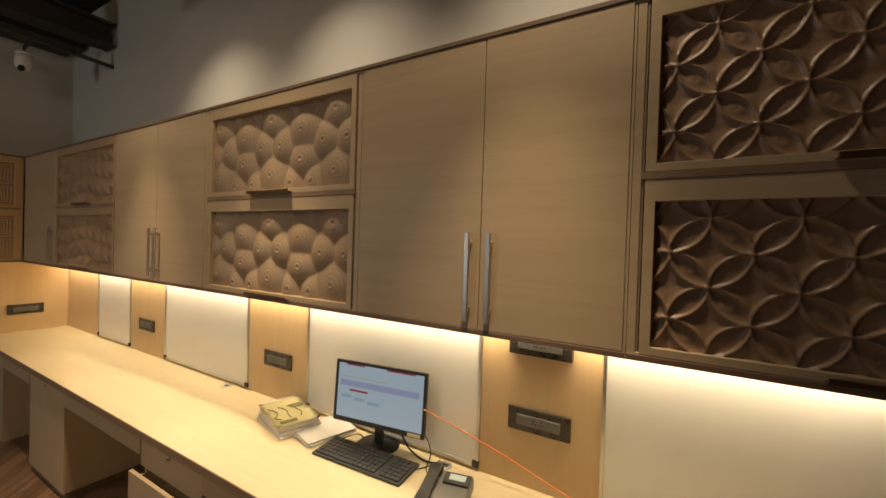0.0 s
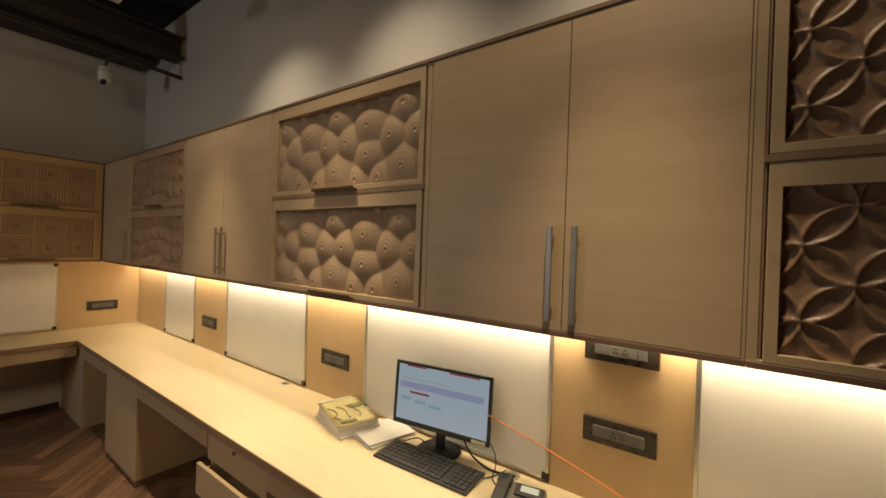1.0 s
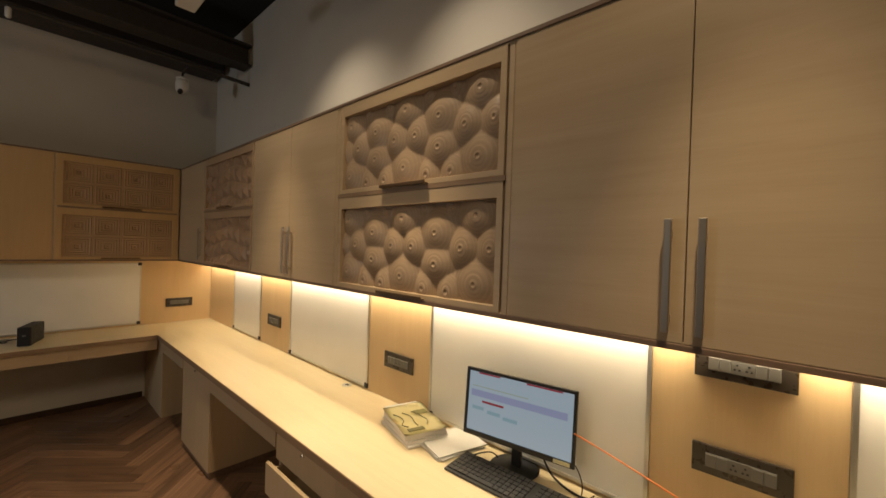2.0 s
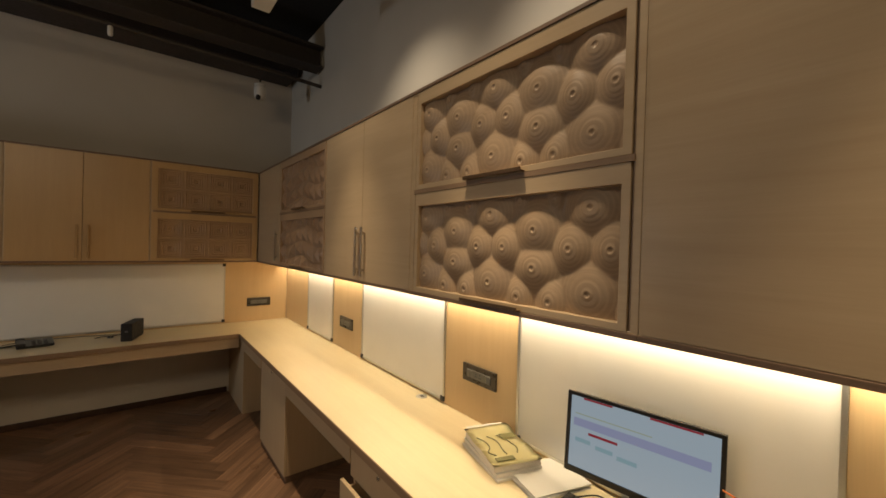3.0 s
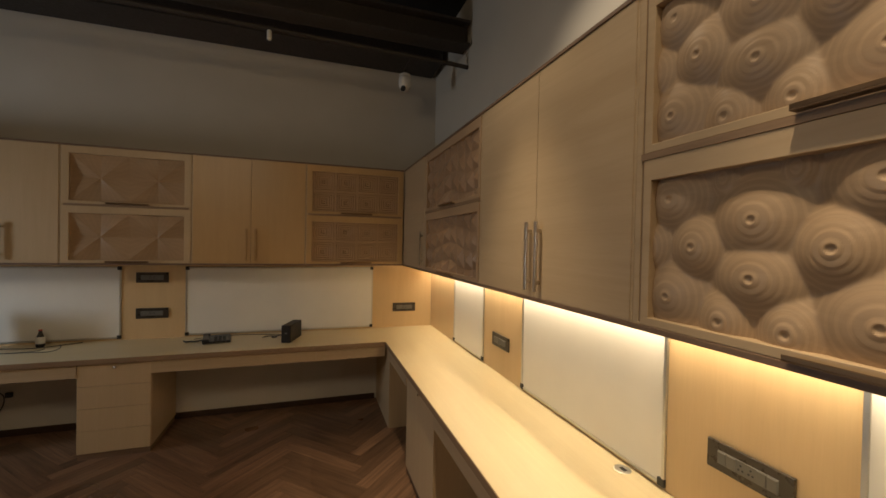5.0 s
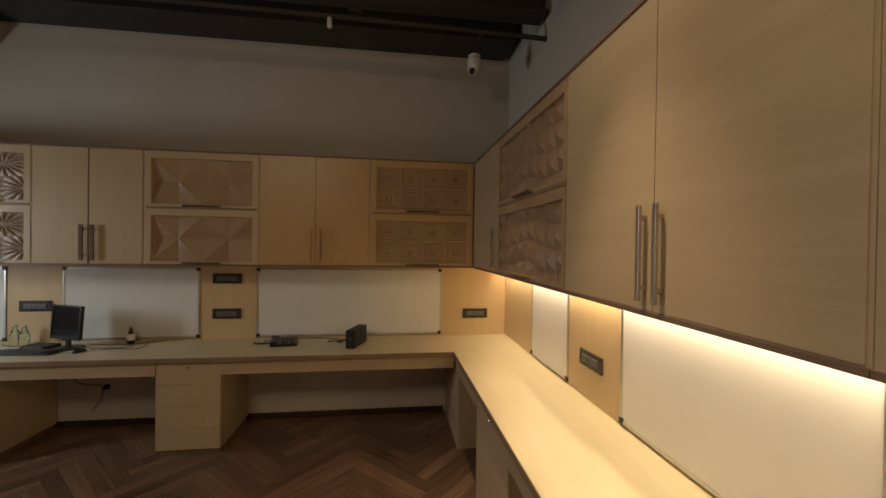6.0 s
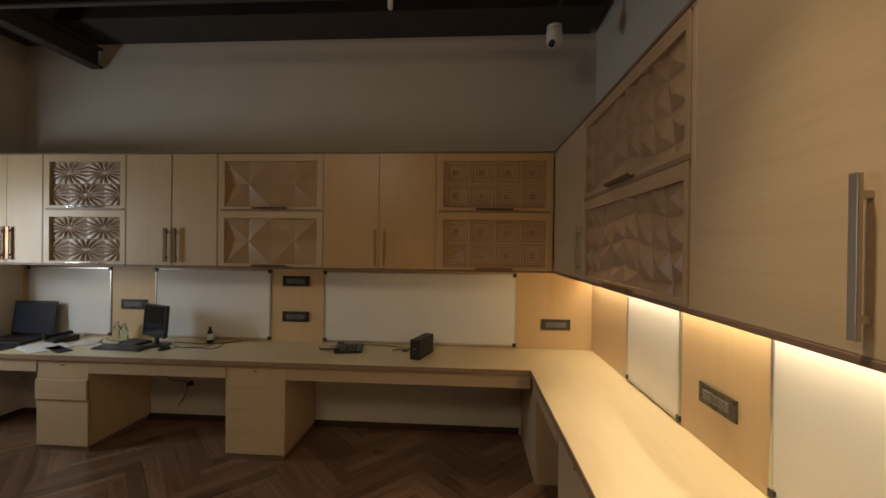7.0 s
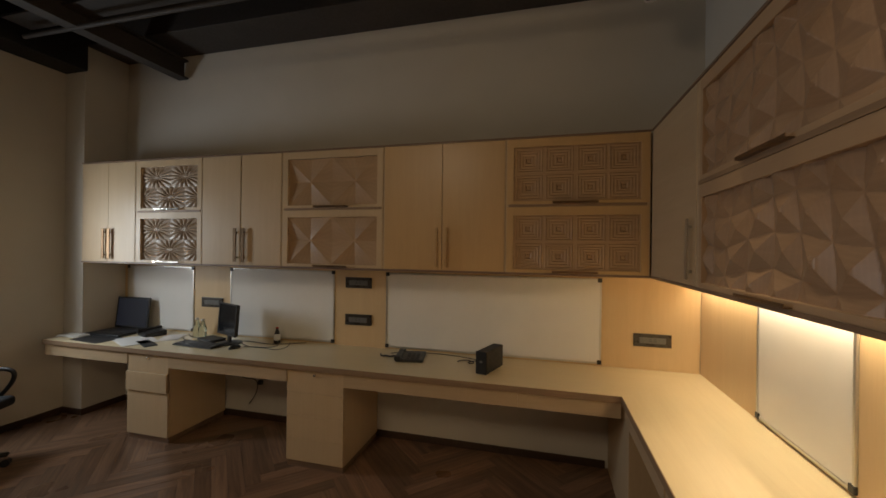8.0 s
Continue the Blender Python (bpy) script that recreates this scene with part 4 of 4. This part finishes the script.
# ---- below the ceiling ----
cctv = thing("security_camera", pose(0.68, -0.525, 3.235), "small white dome camera hanging from the conduit", "camera")
part("rod", boxes((-0.008, 0.008, -0.008, 0.008, 0.10, 0.165)), BEAM, cctv)
part("mount", lathe([(0.05, 0.085), (0.055, 0.09), (0.055, 0.10), (0.03, 0.115)], 24), WHITEP, cctv, smooth=True)
part("housing", lathe([(0.020, -0.058), (0.042, -0.045), (0.056, -0.015), (0.060, 0.02), (0.058, 0.06), (0.050, 0.085)], 28), WHITEP, cctv, "white rounded housing", True)
bm = bmesh.new()
cyl(bm, 0.026, 0.022, 0, 0.05, pose(0, 0, 0) @ look((0.018, -0.012, -0.02), (-0.9, 0.6, 1.2)), 20)
part("lens", bm, BLACK, cctv, "black lens")
rod = solid("camera_arm", boxes((0.672, 1.0, -0.533, -0.512, 3.385, 3.40)), BEAM, "dark arm from the conduit to the camera", "bracket")
sp = thing("sprinkler", pose(1.0, -1.70, 3.30), "small white sprinkler hanging from the conduit", "sprinkler")
part("stem", lathe([(0.012, 0.0), (0.018, 0.01), (0.018, 0.07), (0.010, 0.085)], 16), WHITEP, sp, smooth=True)
part("collar", lathe([(0.022, 0.085), (0.022, 0.10)], 16), BEAM, sp)

for fx in (2.90, 4.08, 5.30):
    tl = thing("track_light", pose(fx, -0.86, 3.31), "cream track light head under the ceiling", "lamp", "track lights along the wall")
    part("housing", boxes((-0.76, -0.48, -0.06, 0.06, 0.0, 0.05), bevel=0.006), WHITEP, tl)
    part("stem", boxes((-0.63, -0.61, -0.01, 0.01, 0.05, ROOF - 3.31)), BEAM, tl)


# ---- office chair ----
chair = thing("office_chair", pose(1.43, -5.32, GROUND, 0, 0, 205), "black swivel office chair with loop armrests", "chair")
for k in range(5):
    leg = part("base_leg", boxes((0.02, 0.30, -0.022, 0.022, 0.075, 0.105), bevel=0.010), BLACK, chair, m=pose(0, 0, 0, 0, 0, 72 * k))
    bm = bmesh.new()
    cyl(bm, 0.028, 0.028, -0.022, 0.022, pose(0.285, 0, 0.028, 90), 18)
    part("caster", bm, BLACK, leg)
    bm = bmesh.new()
    cyl(bm, 0.011, 0.011, 0, 0.03, pose(0.285, 0, 0.05), 14)
    part("caster_pin", bm, CHROME, leg, "chrome pin")
part("gas_column", lathe([(0.036, 0.09), (0.036, 0.22), (0.024, 0.23), (0.024, 0.42)], 20), CHROME, chair, "chrome gas lift", True)
bm = bmesh.new()
box(bm, -0.24, 0.24, -0.23, 0.24, 0.42, 0.50, bevel=0.03)
part("seat", bm, FABRIC, chair, "black padded seat", True)
bm = bmesh.new()
box(bm, -0.22, 0.22, -0.035, 0.035, 0.0, 0.52, bevel=0.03)
part("backrest", bm, FABRIC, chair, "black padded back", True, m=pose(0, 0.25, 0.56, -8))
part("back_bracket", boxes((-0.03, 0.03, 0.20, 0.30, 0.40, 0.62), bevel=0.01), BLACK, chair)
for sx in (-1, 1):
    x = sx * 0.27
    tube([(x * 0.8, -0.02, 0.42), (x, -0.04, 0.43), (x, -0.17, 0.56), (x, -0.20, 0.68), (x, -0.10, 0.70), (x, 0.10, 0.70), (x, 0.17, 0.66), (x, 0.10, 0.50), (x, 0.06, 0.43), (x * 0.8, 0.06, 0.42)], 0.016, "armrest", BLACK, chair, "black loop armrest")

# ---- herringbone parquet ----
PW, PL, TH = 0.105, 0.76, 0.012
floor = thing("floor", pose(0, 0, GROUND), "dark walnut herringbone parquet floor", "floor", kind="structure")


def plank_mesh():
    return mesh_of("plank", boxes((0.0006, PL - 0.0006, 0.0006, PW - 0.0006, -TH, 0.0), bevel=0.0008), PLANK)


PLANK_MESH = plank_mesh()
far_verts, far_faces, far_uv = [], [], []
rng = random.Random(4)
c45 = math.sqrt(0.5)
near_count = 0
for mm in range(-17, 18):
    for kk in range(-95, 130):
        for upright in (False, True):
            bu, bv = kk * PW + mm * PL, kk * PW - mm * PL
            u0, v0 = (bu + PL, bv + PW - PL) if upright else (bu, bv)
            cu_, cv_ = (u0 + PW / 2, v0 + PL / 2) if upright else (u0 + PL / 2, v0 + PW / 2)
            # the chevrons point along world x
            cx, cy = 4.0 - c45 * (cu_ + cv_), c45 * (cu_ - cv_) - 3.1
            if not (-0.3 < cx < EAST + 0.2 and SOUTH - 0.2 < cy < 0.2):
                continue
            ang = 135.0 + (90.0 if upright else 0.0)
            ou, ov = (u0 + PW, v0) if upright else (u0, v0)
            m = pose(4.0 - c45 * (ou + ov), c45 * (ou - ov) - 3.1, rng.uniform(-0.0006, 0.0), 0, 0, ang)
            if 0.2 < cx < 3.2 and -4.6 < cy < -0.5 and near_count < 300:
                ob = new("plank", PLANK_MESH)
                ob.parent = floor
                ob.matrix_local = m
                near_count += 1
            else:
                n0 = len(far_verts)
                g = 0.0006
                for z in (-TH, 0.0):
                    for x, y in ((g, g), (PL - g, g), (PL - g, PW - g), (g, PW - g)):
                        far_verts.append(tuple(m @ Vector((x, y, z))))
                        far_uv.append((x, y))
                for q in ((4, 5, 6, 7), (0, 1, 5, 4), (1, 2, 6, 5), (2, 3, 7, 6), (3, 0, 4, 7)):
                    far_faces.append(tuple(n0 + k for k in q))
far_mesh = bpy.data.meshes.new("parquet")
far_mesh.from_pydata(far_verts, [], far_faces)
layer = far_mesh.uv_layers.new(name="UVMap")
for lp in far_mesh.loops:
    layer.data[lp.index].uv = far_uv[lp.vertex_index]
far_mesh.materials.append(PLANK_FAR)
rest = new("parquet", far_mesh)
rest.parent = floor
tagged(rest, "walnut planks of the parquet", kind="stuff")
